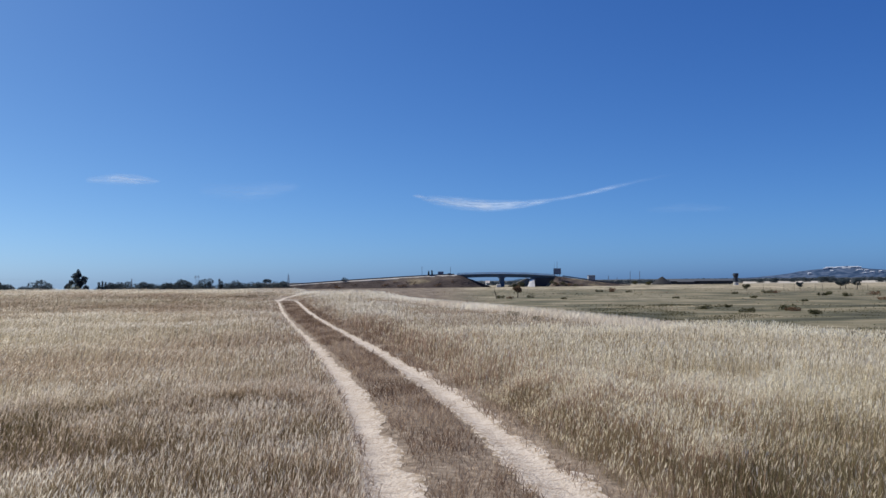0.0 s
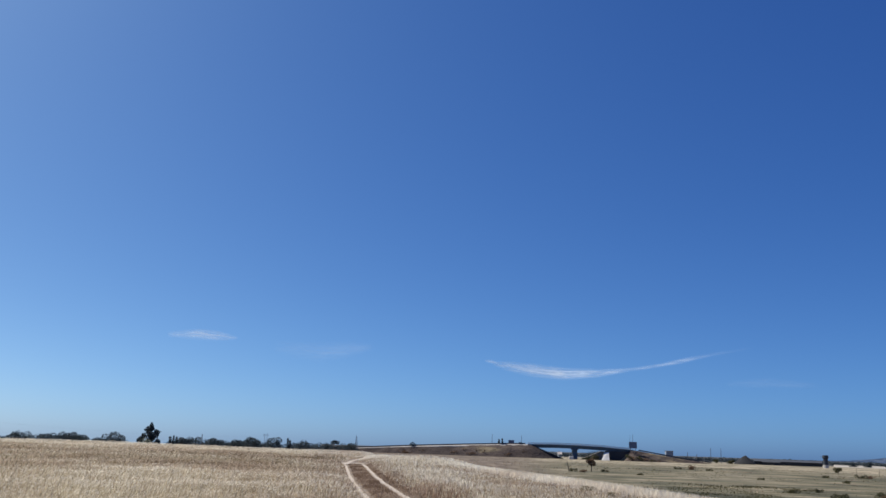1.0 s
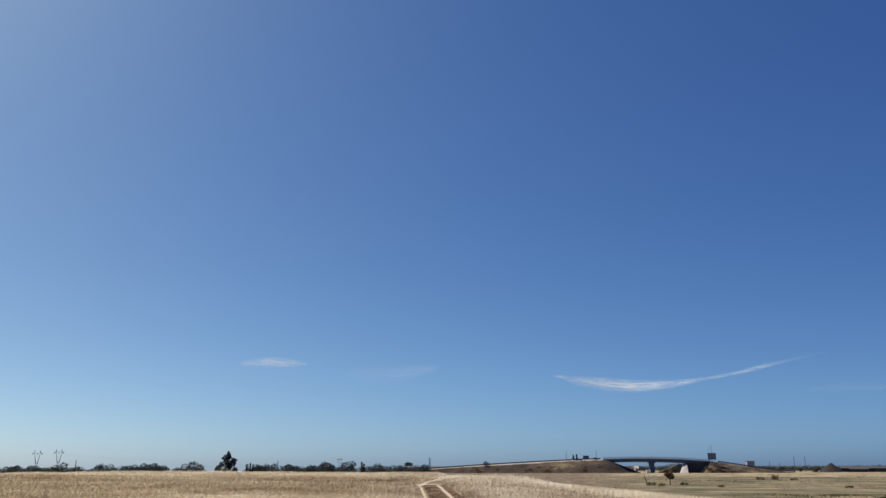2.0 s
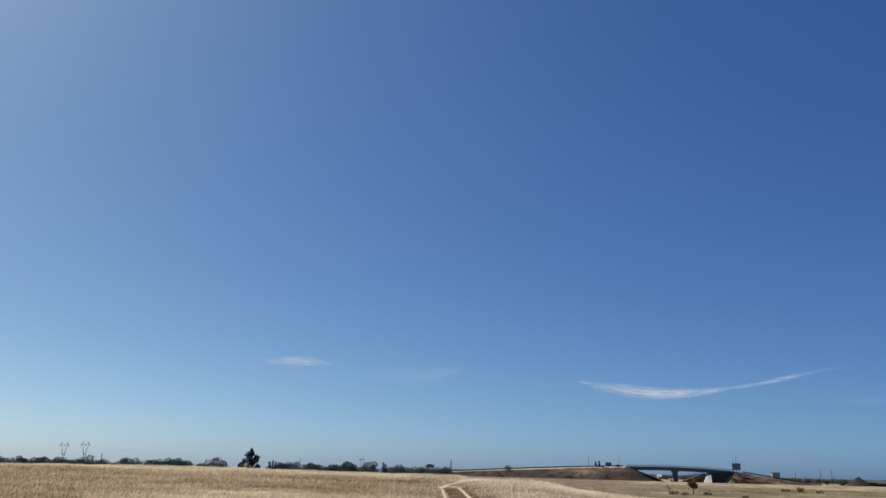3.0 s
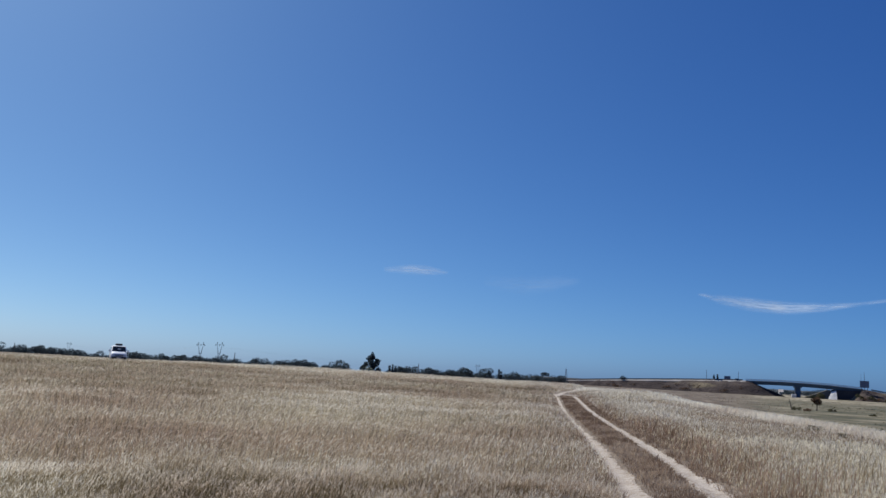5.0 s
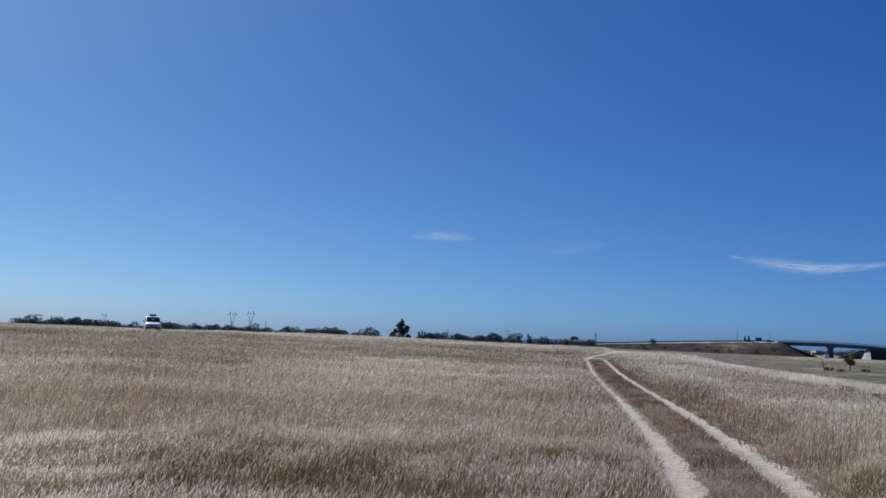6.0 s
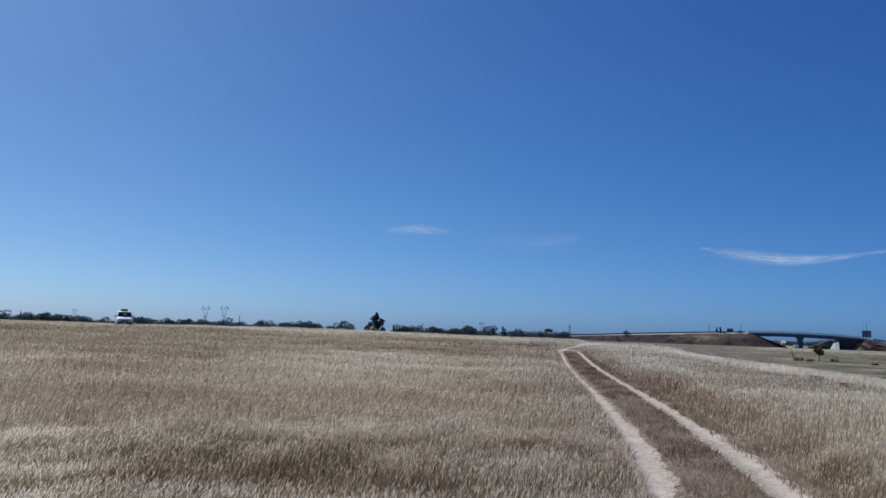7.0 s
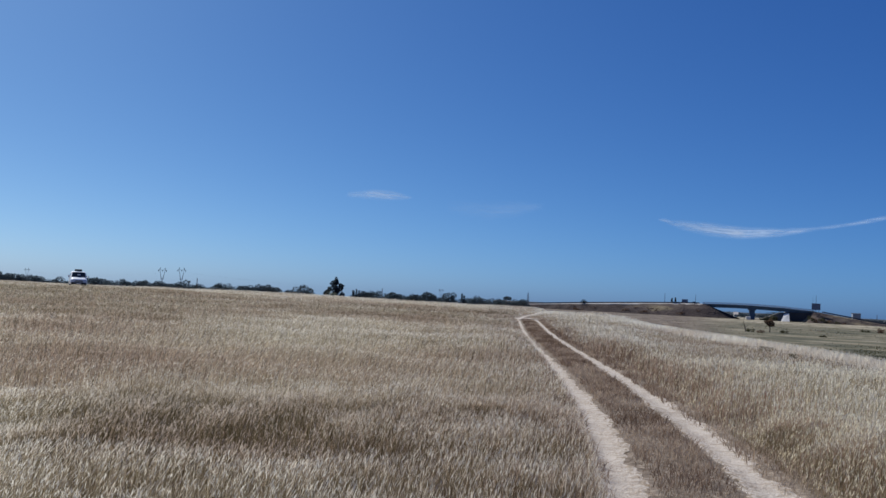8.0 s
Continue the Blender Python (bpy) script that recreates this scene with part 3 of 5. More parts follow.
def make_tall_grass():
    sets = []
    near = scatter(108000, 6.0, 13.0, -33, 50, 0.0)
    toe = scatter(9000, 0.2, 6.0, -33, 50, 0.2)
    foot = scatter(12000, 0.2, 8.0, 50, 327, 0.2)
    near = tuple(np.concatenate(q) for q in zip(near, toe, foot))
    mid = scatter(310000, 13.0, 150.0, -33, 50, 1.5)
    back = scatter(14000, 9.0, 40.0, 50, 327, 1.0)
    for (x, y, d), close in ((near, True), (mid, False), (back, False)):
        h = tall_height(x, y)
        if close:
            h = h * (0.62 + 0.62 * wave(x, y, 1.5, 24))
            keep = (h > 0.10) & (rng.random(len(x)) < 0.38 + 0.9 * wave(x, y, 2.1, 25))
        else:
            keep = h > 0.10
        x, y, d, h = x[keep], y[keep], d[keep], h[keep] * (0.70 + 0.42 * rng.random(keep.sum()))
        n = len(x)
        u = across(x, y)
        # the wind has laid the grass over to +x in gusts, most of all far to the left of the track
        gust = smooth(wave(x + 0.6 * y, y, 0.33, 23), 0.25, 0.8)
        swept = smooth(-u, 0.5, 6.0)
        lean = 0.04 + 0.26 * rng.random(n) ** 1.6 + swept * (0.12 + 0.42 * gust) * (0.5 + 0.8 * rng.random(n))
        astray = rng.random(n) < 0.5 - 0.35 * swept
        way = np.where(astray, rng.random(n) * 6.283, rng.normal(-0.25, 0.55, n))
        h = h * (1 - 0.22 * swept * gust)
        vary = rng.random(n) * np.where(u > 0, 0.62 + 0.42 * smooth(u, 1.2, 3.0), 0.8 + 0.2 * smooth(-u, 1.2, 4.0))
        spot = np.exp(-(((x + 5.6) / 2.6) ** 2 + ((y - 9.6) / 1.3) ** 2)) + 0.95 * np.exp(-(((x + 6.5) / 4.2) ** 2 + ((y + 0.12 * x - 12.8) / 1.3) ** 2))
        spot = spot + 0.8 * np.exp(-(((x + 5.0) / 2.2) ** 2 + ((y - 7.4) / 1.1) ** 2))
        spot = np.clip(spot * (0.5 + wave(x, y, 0.8, 75)), 0, 1)
        vary = vary * (1 - 0.55 * spot) * (1 - 0.35 * smooth(-u, 5, 16) * (0.4 + 0.6 * wave(x, y, 0.09, 76)))
        side = swept * 0.35
        russet = smooth(u, 0.9, 1.3) * (1 - smooth(u + 1.2 * (wave(x, y, 0.5, 28) - 0.5), 2.7, 4.8)) * (1 - smooth(y, 30, 45)) + 0.25 * smooth(-u, 0.9, 1.1) * (1 - smooth(-u, 1.5, 2.8))
        if close:
            w = 0.0017 + 0.0011 * rng.random(n)
            fat = np.where(u > 0, 0.75 + 1.7 * rng.random(n) ** 2.2, 1.0)
            reach, aside = d + 2.0 * (wave(x, y, 0.7, 77) - 0.5), np.degrees(np.arctan2(x, np.maximum(y, 0.1)))
            green = np.maximum(0.75 * spot, smooth(aside - 1.5 * (d - 5), 12.5, 17.0) * (1 - smooth(aside, 34, 48)) * smooth(reach, 2.0, 4.0) * (1 - smooth(reach, 8.5, 11.0)))
            vary = np.minimum(vary * (1 - 0.8 * green) + 0.18 * smooth(np.abs(u), 1.2, 2.6) * (1 - green) * (1 - spot), 1.0)
            turned = rng.bit_generator.state
            # lower stalks darker: browner bases plus the shade between them, as colour
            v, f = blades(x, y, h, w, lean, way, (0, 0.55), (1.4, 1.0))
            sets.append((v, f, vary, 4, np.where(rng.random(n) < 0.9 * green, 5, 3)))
            rng.bit_generator.state = turned
            v, f = blades(x, y, h, w, lean, way, (0.55, 0.86), (0.9, 0.5))
            sets.append((v, f, vary * 0.8, 4, np.where(rng.random(n) < 0.6 * green, 5, np.where(rng.random(n) < 0.55 * russet, 6, np.where(rng.random(n) < 0.15, 3, 0)))))
            on = rng.random(n) < (0.40 + 0.9 * wave(x, y, 3.2, 27)) * (1 - 0.35 * green)
            hx, hy, hz = stalk_at(x[on], y[on], h[on], lean[on], way[on], 0.86)
            m = len(hx)
            v, f = seed_heads(hx, hy, hz, way[on] + rng.normal(0, 0.3, m), (0.036 + 0.044 * rng.random(m)) * fat[on] ** -0.4, 0.04 + 0.3 * rng.random(m) + side[on],
                              0.08 + 0.5 * rng.random(m) ** 2.0, (0.0029 + 0.0026 * rng.random(m)) * fat[on] ** 0.8, 3)
            sets.append((v, f, vary[on], 8, np.repeat(np.where((u[on] > 0) & (rng.random(m) < 0.8), 7, 1), 3)))
            # dry leaves lower down, in the same shade-darkened brown
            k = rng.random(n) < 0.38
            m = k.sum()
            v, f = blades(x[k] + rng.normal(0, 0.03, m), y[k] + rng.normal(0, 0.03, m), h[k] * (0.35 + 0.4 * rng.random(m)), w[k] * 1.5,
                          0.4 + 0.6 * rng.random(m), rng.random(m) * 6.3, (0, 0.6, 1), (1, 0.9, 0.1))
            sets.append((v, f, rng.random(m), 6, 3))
        else:
            bearing = np.degrees(np.arctan2(-x, np.maximum(y, 1)))
            far = np.interp(bearing, [18, 28, 36, 44], [92, 80, 92, 100])
            olive = smooth(bearing, 24, 36) * smooth(y, 24, 34)
            brown = np.maximum(smooth(y, 42, 58), 0.55 * olive) * (1 - smooth(y, far, far + 12)) * (0.4 + 0.6 * smooth(wave(x, y, 0.05, 71), 0.25, 0.6))
            dip = smooth(y, 26, 29) * smooth(u, 1.6, 3.2) * (1 - smooth(u - rim(y), -2.6, -1.2)) * smooth(x / np.maximum(y, 1), -0.08, 0.0)
            crest = smooth(u, 2.5, 5.0) * (1 - smooth(u - rim(y), 0.0, 1.5)) * smooth(y, 10, 15) * (1 - smooth(y, 26, 28))
            brown = np.where(u > 0, 0.55 * dip, 0.95 * brown)
            pale = smooth(y, far + 2, far + 12) * (u < 0)
            vary = np.minimum(vary * (1 - 0.7 * brown) + 0.4 * crest + 0.25 * pale + 0.22 * smooth(u, 1.6, 3.4) * (1 - dip), 1.0)
            w = (0.0031 + 0.0021 * rng.random(n)) * (np.maximum(d, 8) / 12) ** 0.75
            v, f = blades(x, y, h * 0.86, w * 0.75, lean, way, (0, 1), (1.2, 0.8))
            # part of the stalks take the shade-darkened brown of the lower growth
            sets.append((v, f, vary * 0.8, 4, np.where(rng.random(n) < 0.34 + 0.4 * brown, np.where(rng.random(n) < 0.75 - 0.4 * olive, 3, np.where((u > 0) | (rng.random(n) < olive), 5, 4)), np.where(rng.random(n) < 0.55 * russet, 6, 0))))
            on = rng.random(n) < 0.90 - 0.45 * brown
            hx, hy, hz = stalk_at(x[on], y[on], h[on] * 0.86, lean[on], way[on], 1.0)
            m = len(hx)
            big = (np.maximum(d[on], 12) / 12) ** 0.35
            v, f = seed_heads(hx, hy, hz, way[on] + rng.normal(0, 0.4, m), (0.042 + 0.048 * rng.random(m)) * big, 0.05 + (0.25 + 0.3 * swept[on]) * rng.random(m) + side[on],
                              0.1 + (0.35 + 0.4 * swept[on]) * rng.random(m), w[on] * (1.3 + 0.3 * crest[on]), 2)
            sets.append((v, f, vary[on], 6, np.repeat(np.where((u[on] > 0) & (rng.random(m) < 0.65 * (1 - smooth(y[on], 22, 34))), 7, np.where((u[on] < 0) & (rng.random(m) < 0.15 + 0.6 * olive[on] * brown[on]), 8, 1)), 2)))
    # leafier, darker growth low in the stand close to the track's bend
    n = 26000
    y = rng.uniform(2.2, 7.5, n)
    x = rng.uniform(1.0, 6.0, n)
    keep = (across(x, y) > 1.2) & (rng.random(n) < (1.2 - 0.16 * y) * smooth(x + wave(x, y, 0.9, 91), 1.6, 3.4) * (1 - smooth(x + wave(x, y, 0.9, 94), 4.0, 6.0)) * smooth(y + wave(x, y, 0.8, 92), 2.4, 4.2) * (0.3 + wave(x, y, 1.1, 93)))
    x, y = x[keep], y[keep]
    n = len(x)
    v, f = blades(x, y, 0.25 + 0.3 * rng.random(n), 0.004 + 0.004 * rng.random(n), 0.2 + 0.6 * rng.random(n), rng.random(n) * 6.3, (0, 0.55, 1), (1, 0.9, 0.15))
    sets.append((v, f, 0.35 * rng.random(n), 6, 5))
    # paler grass along the lip where the field drops to the plain
    n = 26000
    y = rng.uniform(26, 104, n)
    x = track_x(y) + rim(y) + rng.normal(-0.9, 0.8, n)
    v, f = blades(x, y, 0.22 + 0.18 * rng.random(n), 0.012 + 0.012 * rng.random(n), 0.2 + 0.5 * rng.random(n), rng.random(n) * 6.3, (0, 1), (1, 0.4))
    sets.append((v, f, 0.45 + 0.4 * rng.random(n), 4, 1))
    return grass_object("tall_grass", sets, "knee-high stand of bleached dry meadow grass with seed heads")


def make_short_grass():
    n = 84000
    y = -5.0 + 70 * rng.random(n) ** 1.9
    u = np.where(rng.random(n) < 0.5, rng.uniform(-0.56, 0.56, n), np.where(rng.random(n) < 0.75, rng.uniform(0.86, 2.3, n), rng.uniform(-1.25, -0.86, n)))
    x = u + track_x(y)
    clump = wave(x, y, 1.8, 31)
    edge = np.where(np.abs(u) < 0.6, 1 - smooth(np.abs(u), 0.36, 0.52), 1.0)
    keep = rng.random(n) < (0.55 + 0.6 * clump) * (0.25 + 0.75 * edge)
    x, y, clump, edge = x[keep], y[keep], clump[keep], edge[keep]
    n = len(x)
    d = np.hypot(x, y)
    h = (0.05 + 0.13 * clump * edge) * (0.6 + 0.8 * rng.random(n))
    w = (0.0046 + 0.0034 * rng.random(n)) * (np.maximum(d, 7) / 8) ** 0.8
    v, f = blades(x, y, h, w, 0.3 + 0.8 * rng.random(n), rng.random(n) * 6.3, (0, 0.55, 1), (1, 0.9, 0.15))
    # broken straws lying on and beside the dirt
    m = 9000
    sy = 3.5 + 40 * rng.random(m) ** 1.8
    su = np.where(rng.random(m) < 0.5, -GAUGE, GAUGE) + rng.normal(0, 0.24, m)
    sv, sf = blades(su + track_x(sy), sy, np.full(m, 0.03), 0.004 * (np.maximum(sy, 7) / 8) ** 0.6, 1.5 + 3.5 * rng.random(m), rng.random(m) * 6.3, (0, 0.5, 1), (0.8, 1, 0.4))
    sv[:, 2] = land(sv[:, 0], sv[:, 1]) + 0.03
    return grass_object("short_grass", [(v, f, rng.random(n), 6, 2), (sv, sf, rng.random(m), 6, 2)], "short trampled brown grass between and beside the ruts")


def make_plain_tussocks():
    """Low uneven tussocks, straw and olive, that roughen the plain below the field."""
    x, y, d = scatter(24000, 45.0, 330.0, -33, 14, 1.25)
    u = across(x, y)
    patch = wave(x * 3, y, 0.05, 51) * 0.45 + wave(x * 2, y, 0.17, 52) * 0.35 + wave(x, y, 0.6, 53) * 0.2
    keep = (u > rim(y) + 3) & (rng.random(len(x)) < 2.6 * (patch - 0.36))
    x, y, d, patch = x[keep], y[keep], d[keep], patch[keep]
    n = len(x)
    h = (0.035 + 0.17 * np.clip(patch - 0.36, 0, 1)) * (0.4 + rng.random(n)) * (1 + 0.5 * smooth(d, 100, 250))
    w = (0.05 + 0.08 * rng.random(n)) * (d / 70) ** 0.8
    v, f = blades(x, y, h, w, 0.2 + 0.6 * rng.random(n), rng.random(n) * 6.3, (0, 1), (1, 0.35))
    # lusher growth in the damp ground at the foot of the slope
    rx, ry, rd = scatter(40000, 34.0, 125.0, -33, -11, 1.3)
    lush = wave(rx * 2, ry, 0.06, 61) * 0.5 + wave(rx * 2, ry, 0.2, 62) * 0.5
    ok = (across(rx, ry) > rim(ry) + 4) & (rng.random(len(rx)) < 3.5 * (lush - 0.4))
    rx, ry, rd, lush = rx[ok], ry[ok], rd[ok], lush[ok]
    m = len(rx)
    rv, rf = blades(rx, ry, (0.05 + 0.3 * np.clip(lush - 0.4, 0, 1)) * (0.5 + 0.8 * rng.random(m)), (0.03 + 0.04 * rng.random(m)) * (rd / 60) ** 0.8, 0.2 + 0.6 * rng.random(m), rng.random(m) * 6.3, (0, 0.6, 1), (1, 0.8, 0.2))
    olive = wave(x * 3, y, 0.03, 55) * 0.6 + wave(x * 3, y, 0.11, 56) * 0.4 + 0.25 * np.exp(-((d - 80) / 35) ** 2) - 0.4 * (x < 0.06 * y) > 0.42
    return grass_object("plain_tussocks", [(v, f, rng.random(n), 4, np.where(olive, 4, 2)), (rv, rf, rng.random(m), 6, 4)], "low brown and olive grass tussocks over the plain")


make_tall_grass()
make_short_grass()
make_plain_tussocks()


# ---------------------------------------------------------------- trees and shrubs
def leaves(name, blobs, count, size, mat, parent, seed):
    """A crown: many small leaf faces on and inside uneven clumps, each (x, y, z, radius, flattening)."""
    r = np.random.default_rng(seed)
    weight = np.array([b[3] ** 2 for b in blobs])
    which = r.choice(len(blobs), count, p=weight / weight.sum())
    b = np.array(blobs)[which]
    way = r.normal(size=(count, 3))
    way /= np.linalg.norm(way, axis=1)[:, None]
    reach = b[:, 3] * (0.5 + 0.52 * r.random(count) ** 0.45)
    c = b[:, :3] + way * reach[:, None] * np.stack([np.ones(count), np.ones(count), b[:, 4]], 1)
    c[:, 2] = np.maximum(c[:, 2], 0.05)
    p = r.normal(size=(count, 3))
    p /= np.linalg.norm(p, axis=1)[:, None]
    q = np.cross(p, r.normal(size=(count, 3)))
    q /= np.linalg.norm(q, axis=1)[:, None]
    s = size * (0.6 + 0.8 * r.random(count))[:, None]
    v = np.stack([c - p * s, c - q * s * 0.55, c + p * s, c + q * s * 0.55], 1).reshape(-1, 3)
    ob = quads(name, v, np.arange(4 * count).reshape(-1, 4), mat, np.repeat(r.random(count), 4))
    ob.parent = parent
    return ob


def trunk(parent, h, r, seed, limbs=5, top=0.7):
    rnd = random.Random(seed)
    bm = bmesh.new()
    p, rad = Vector((0, 0, -0.15)), r
    for k in range(4):
        q = p + Vector((rnd.uniform(-0.04, 0.04) * h, rnd.uniform(-0.04, 0.04) * h, h * top / 4))
        rod(bm, p, q, rad, rad * 0.8, 7)
        p, rad = q, rad * 0.8
    for k in range(limbs):
        a = k * 2.4 + rnd.random()
        z = h * rnd.uniform(0.3, 0.6)
        rod(bm, (0, 0, z), (math.cos(a) * h * 0.25, math.sin(a) * h * 0.25, z + h * 0.22), r * 0.4, r * 0.12, 5)
    return part("trunk", bm, BARK, parent)


def round_tree(place, h, wide, seed, label, category="tree", group="", mat=None, name="tree", count=900):
    ob = thing(name, place, label, category, group, turn=seed * 47.0)
    r = random.Random(seed)
    trunk(ob, h, 0.035 * h, seed)
    blobs = [(0, 0, h * 0.62, wide * 0.30, 0.9)]
    for k in range(9):
        a, q = k * 2.4, wide * r.uniform(0.18, 0.36)
        blobs.append((math.cos(a) * q, math.sin(a) * q, h * r.uniform(0.42, 0.84), wide * r.uniform(0.12, 0.22), 0.8))
    leaves("crown", blobs, int(count * 2.0), 0.026 * h + 0.035, mat or LEAF_DARK, ob, seed)
    return ob


def bush(place, h, wide, seed, label, mat, name="bush", category="bush", group="", count=260, low=0.3):
    ob = thing(name, place, label, category, group, turn=seed * 31.0)
    r = random.Random(seed)
    bm = bmesh.new()
    for k in range(6):
        a = k * 1.05 + r.random()
        rod(bm, (0, 0, -0.1), (math.cos(a) * wide * 0.28, math.sin(a) * wide * 0.28, h * r.uniform(low, low + 0.25)), 0.02 * h + 0.008, 0.006, 4)
    part("stems", bm, BARK, ob)
    blobs = [(r.uniform(-0.34, 0.34) * wide, r.uniform(-0.3, 0.3) * wide, h * r.uniform(0.12, low + 0.25), h * r.uniform(0.24, 0.42), 0.9) for k in range(11)]
    leaves("foliage", blobs, count, 0.055 * h + 0.012, mat, ob, seed)
    return ob


def pine(place, h, wide, seed, label):
    ob = thing("pine_tree", place, label, "pine tree")
    r = random.Random(seed)
    bm = bmesh.new()
    rod(bm, (0, 0, -0.2), (0.1, 0, h * 0.55), h * 0.03, h * 0.018, 8)
    rod(bm, (0.1, 0, h * 0.55), (0, 0.1, h * 0.95), h * 0.018, h * 0.006, 6)
    for k in range(14):
        a, z = k * 2.4, h * (0.25 + 0.045 * k)
        q = wide * 0.42 * (1.1 - z / h)
        rod(bm, (0, 0, z), (math.cos(a) * q, math.sin(a) * q, z + 0.25 * q), h * 0.008, h * 0.002, 5)
    part("trunk", bm, BARK, ob)
    blobs = [(0, 0, h * 0.96, wide * 0.06, 1.6), (0.1, 0, h * 0.90, wide * 0.09, 1.2)]
    for k in range(44):
        share = 0.19 + 0.68 * k / 43
        reach = wide * 0.36 * float(np.interp(share, [0.15, 0.3, 0.5, 0.72, 0.9], [0.85, 1.0, 0.92, 0.72, 0.30])) * (1.08 if k % 3 else 0.4) * r.uniform(0.8, 1.1)
        a = k * 2.4 + r.uniform(-0.4, 0.4)
        blobs.append((math.cos(a) * reach, math.sin(a) * reach, h * share, wide * r.uniform(0.085, 0.14) * (1.15 - 0.45 * share), 0.75))
    leaves("crown", blobs, 8000, 0.18, LEAF_DARK, ob, seed)
    return ob


FAR_TREE = "dark evergreen oak in the hedge line behind the field"
TREE_LINE = [(46.2, 0.22), (44.8, 0.17), (43.6, 0.26), (42.7, 0.15), (41.5, 0.08), (40.2, 0.00), (38.2, 0.13), (36.5, 0.05), (35.5, 0.07),
             (34.4, 0.06), (33.1, 0.17), (31.9, 0.02), (30.5, 0.13), (29.0, 0.07), (27.9, 0.21), (27.2, 0.03), (26.2, -0.04), (25.3, 0.31),
             (21.1, 0.11), (20.5, 0.14), (19.3, 0.13), (18.0, 0.13), (16.9, 0.30), (15.6, 0.30), (13.7, 0.18), (12.1, 0.08), (10.6, 0.08)]


def make_tree_line():
    r = random.Random(5)
    for k, (az, el) in enumerate(TREE_LINE):
        # the tall ones that stand out, and the hedge that runs on between them
        d = 380 + r.uniform(-15, 15)
        x, y = polar(az, d)
        z = land_at(x, y)
        h = height_at(el + 0.05, d) - z
        round_tree((x, y, z), h, h * r.uniform(1.0, 1.25), 100 + k, FAR_TREE, group="hedge line trees")
        for j in (-2, -1, 1, 2):
            az2 = az + j * r.uniform(0.28, 0.42)
            if 22.0 < az2 < 24.6 or az2 < 10.2 or 19.9 < az2 < 20.25 or 26.5 < az2 < 27.0:
                continue
            d = 395 + r.uniform(-15, 25)
            x, y = polar(az2, d)
            z = land_at(x, y)
            h = height_at(min(el, 0.12) - r.uniform(0.04, 0.26), d) - z
            round_tree((x, y, z), h, h * 1.35, 200 + 5 * k + j, FAR_TREE, group="hedge line trees", count=600)


make_tree_line()

x, y = polar(23.2, 262)
pine((x, y, land_at(x, y)), height_at(0.88, 262) - land_at(x, y), 7.0, 3, "tall dark pine standing alone at the field's edge")
x, y = polar(23.42, 255)
bush((x, y, land_at(x, y)), 5.2, 3.2, 4, "silvery grey-green shrub at the foot of the pine", LEAF_PALE, count=500)
for k, (az, el, w) in enumerate(((22.0, 0.12, 2.2), (21.8, 0.25, 1.3), (21.6, 0.14, 2.0), (14.7, 0.33, 1.5), (14.55, 0.2, 1.6))):
    x, y = polar(az, 360)
    z = land_at(x, y)
    h = height_at(el, 360) - z
    ob = thing("conifer", (x, y, z), "narrow dark conifer rising from the hedge line", "conifer", "narrow conifers")
    trunk(ob, h, 0.15, k, 0, 0.9)
    leaves("crown", [(0, 0, h * q, w * (0.55 - 0.42 * q) + 0.1, 1.4) for q in (0.2, 0.32, 0.44, 0.56, 0.68, 0.8, 0.9)], 500, 0.28, LEAF_DARK, ob, 60 + k)

# an umbrella-shaped tree above the hedge
x, y = polar(11.65, 375)
z = land_at(x, y)
h = height_at(0.29, 375) - z
ob = thing("umbrella_pine", (x, y, z), "flat-topped umbrella pine with a bare trunk", "pine tree")
trunk(ob, h, 0.2, 9, 6, 0.9)
leaves("crown", [(q, 0.4 * q, h * 0.86 - 0.25 * q * q, 0.95, 0.8) for q in (-1.3, -0.6, 0.0, 0.5, 0.9)] + [(0.3, 0, h * 0.62, 0.8, 0.8)], 420, 0.25, LEAF_DARK, ob, 77)


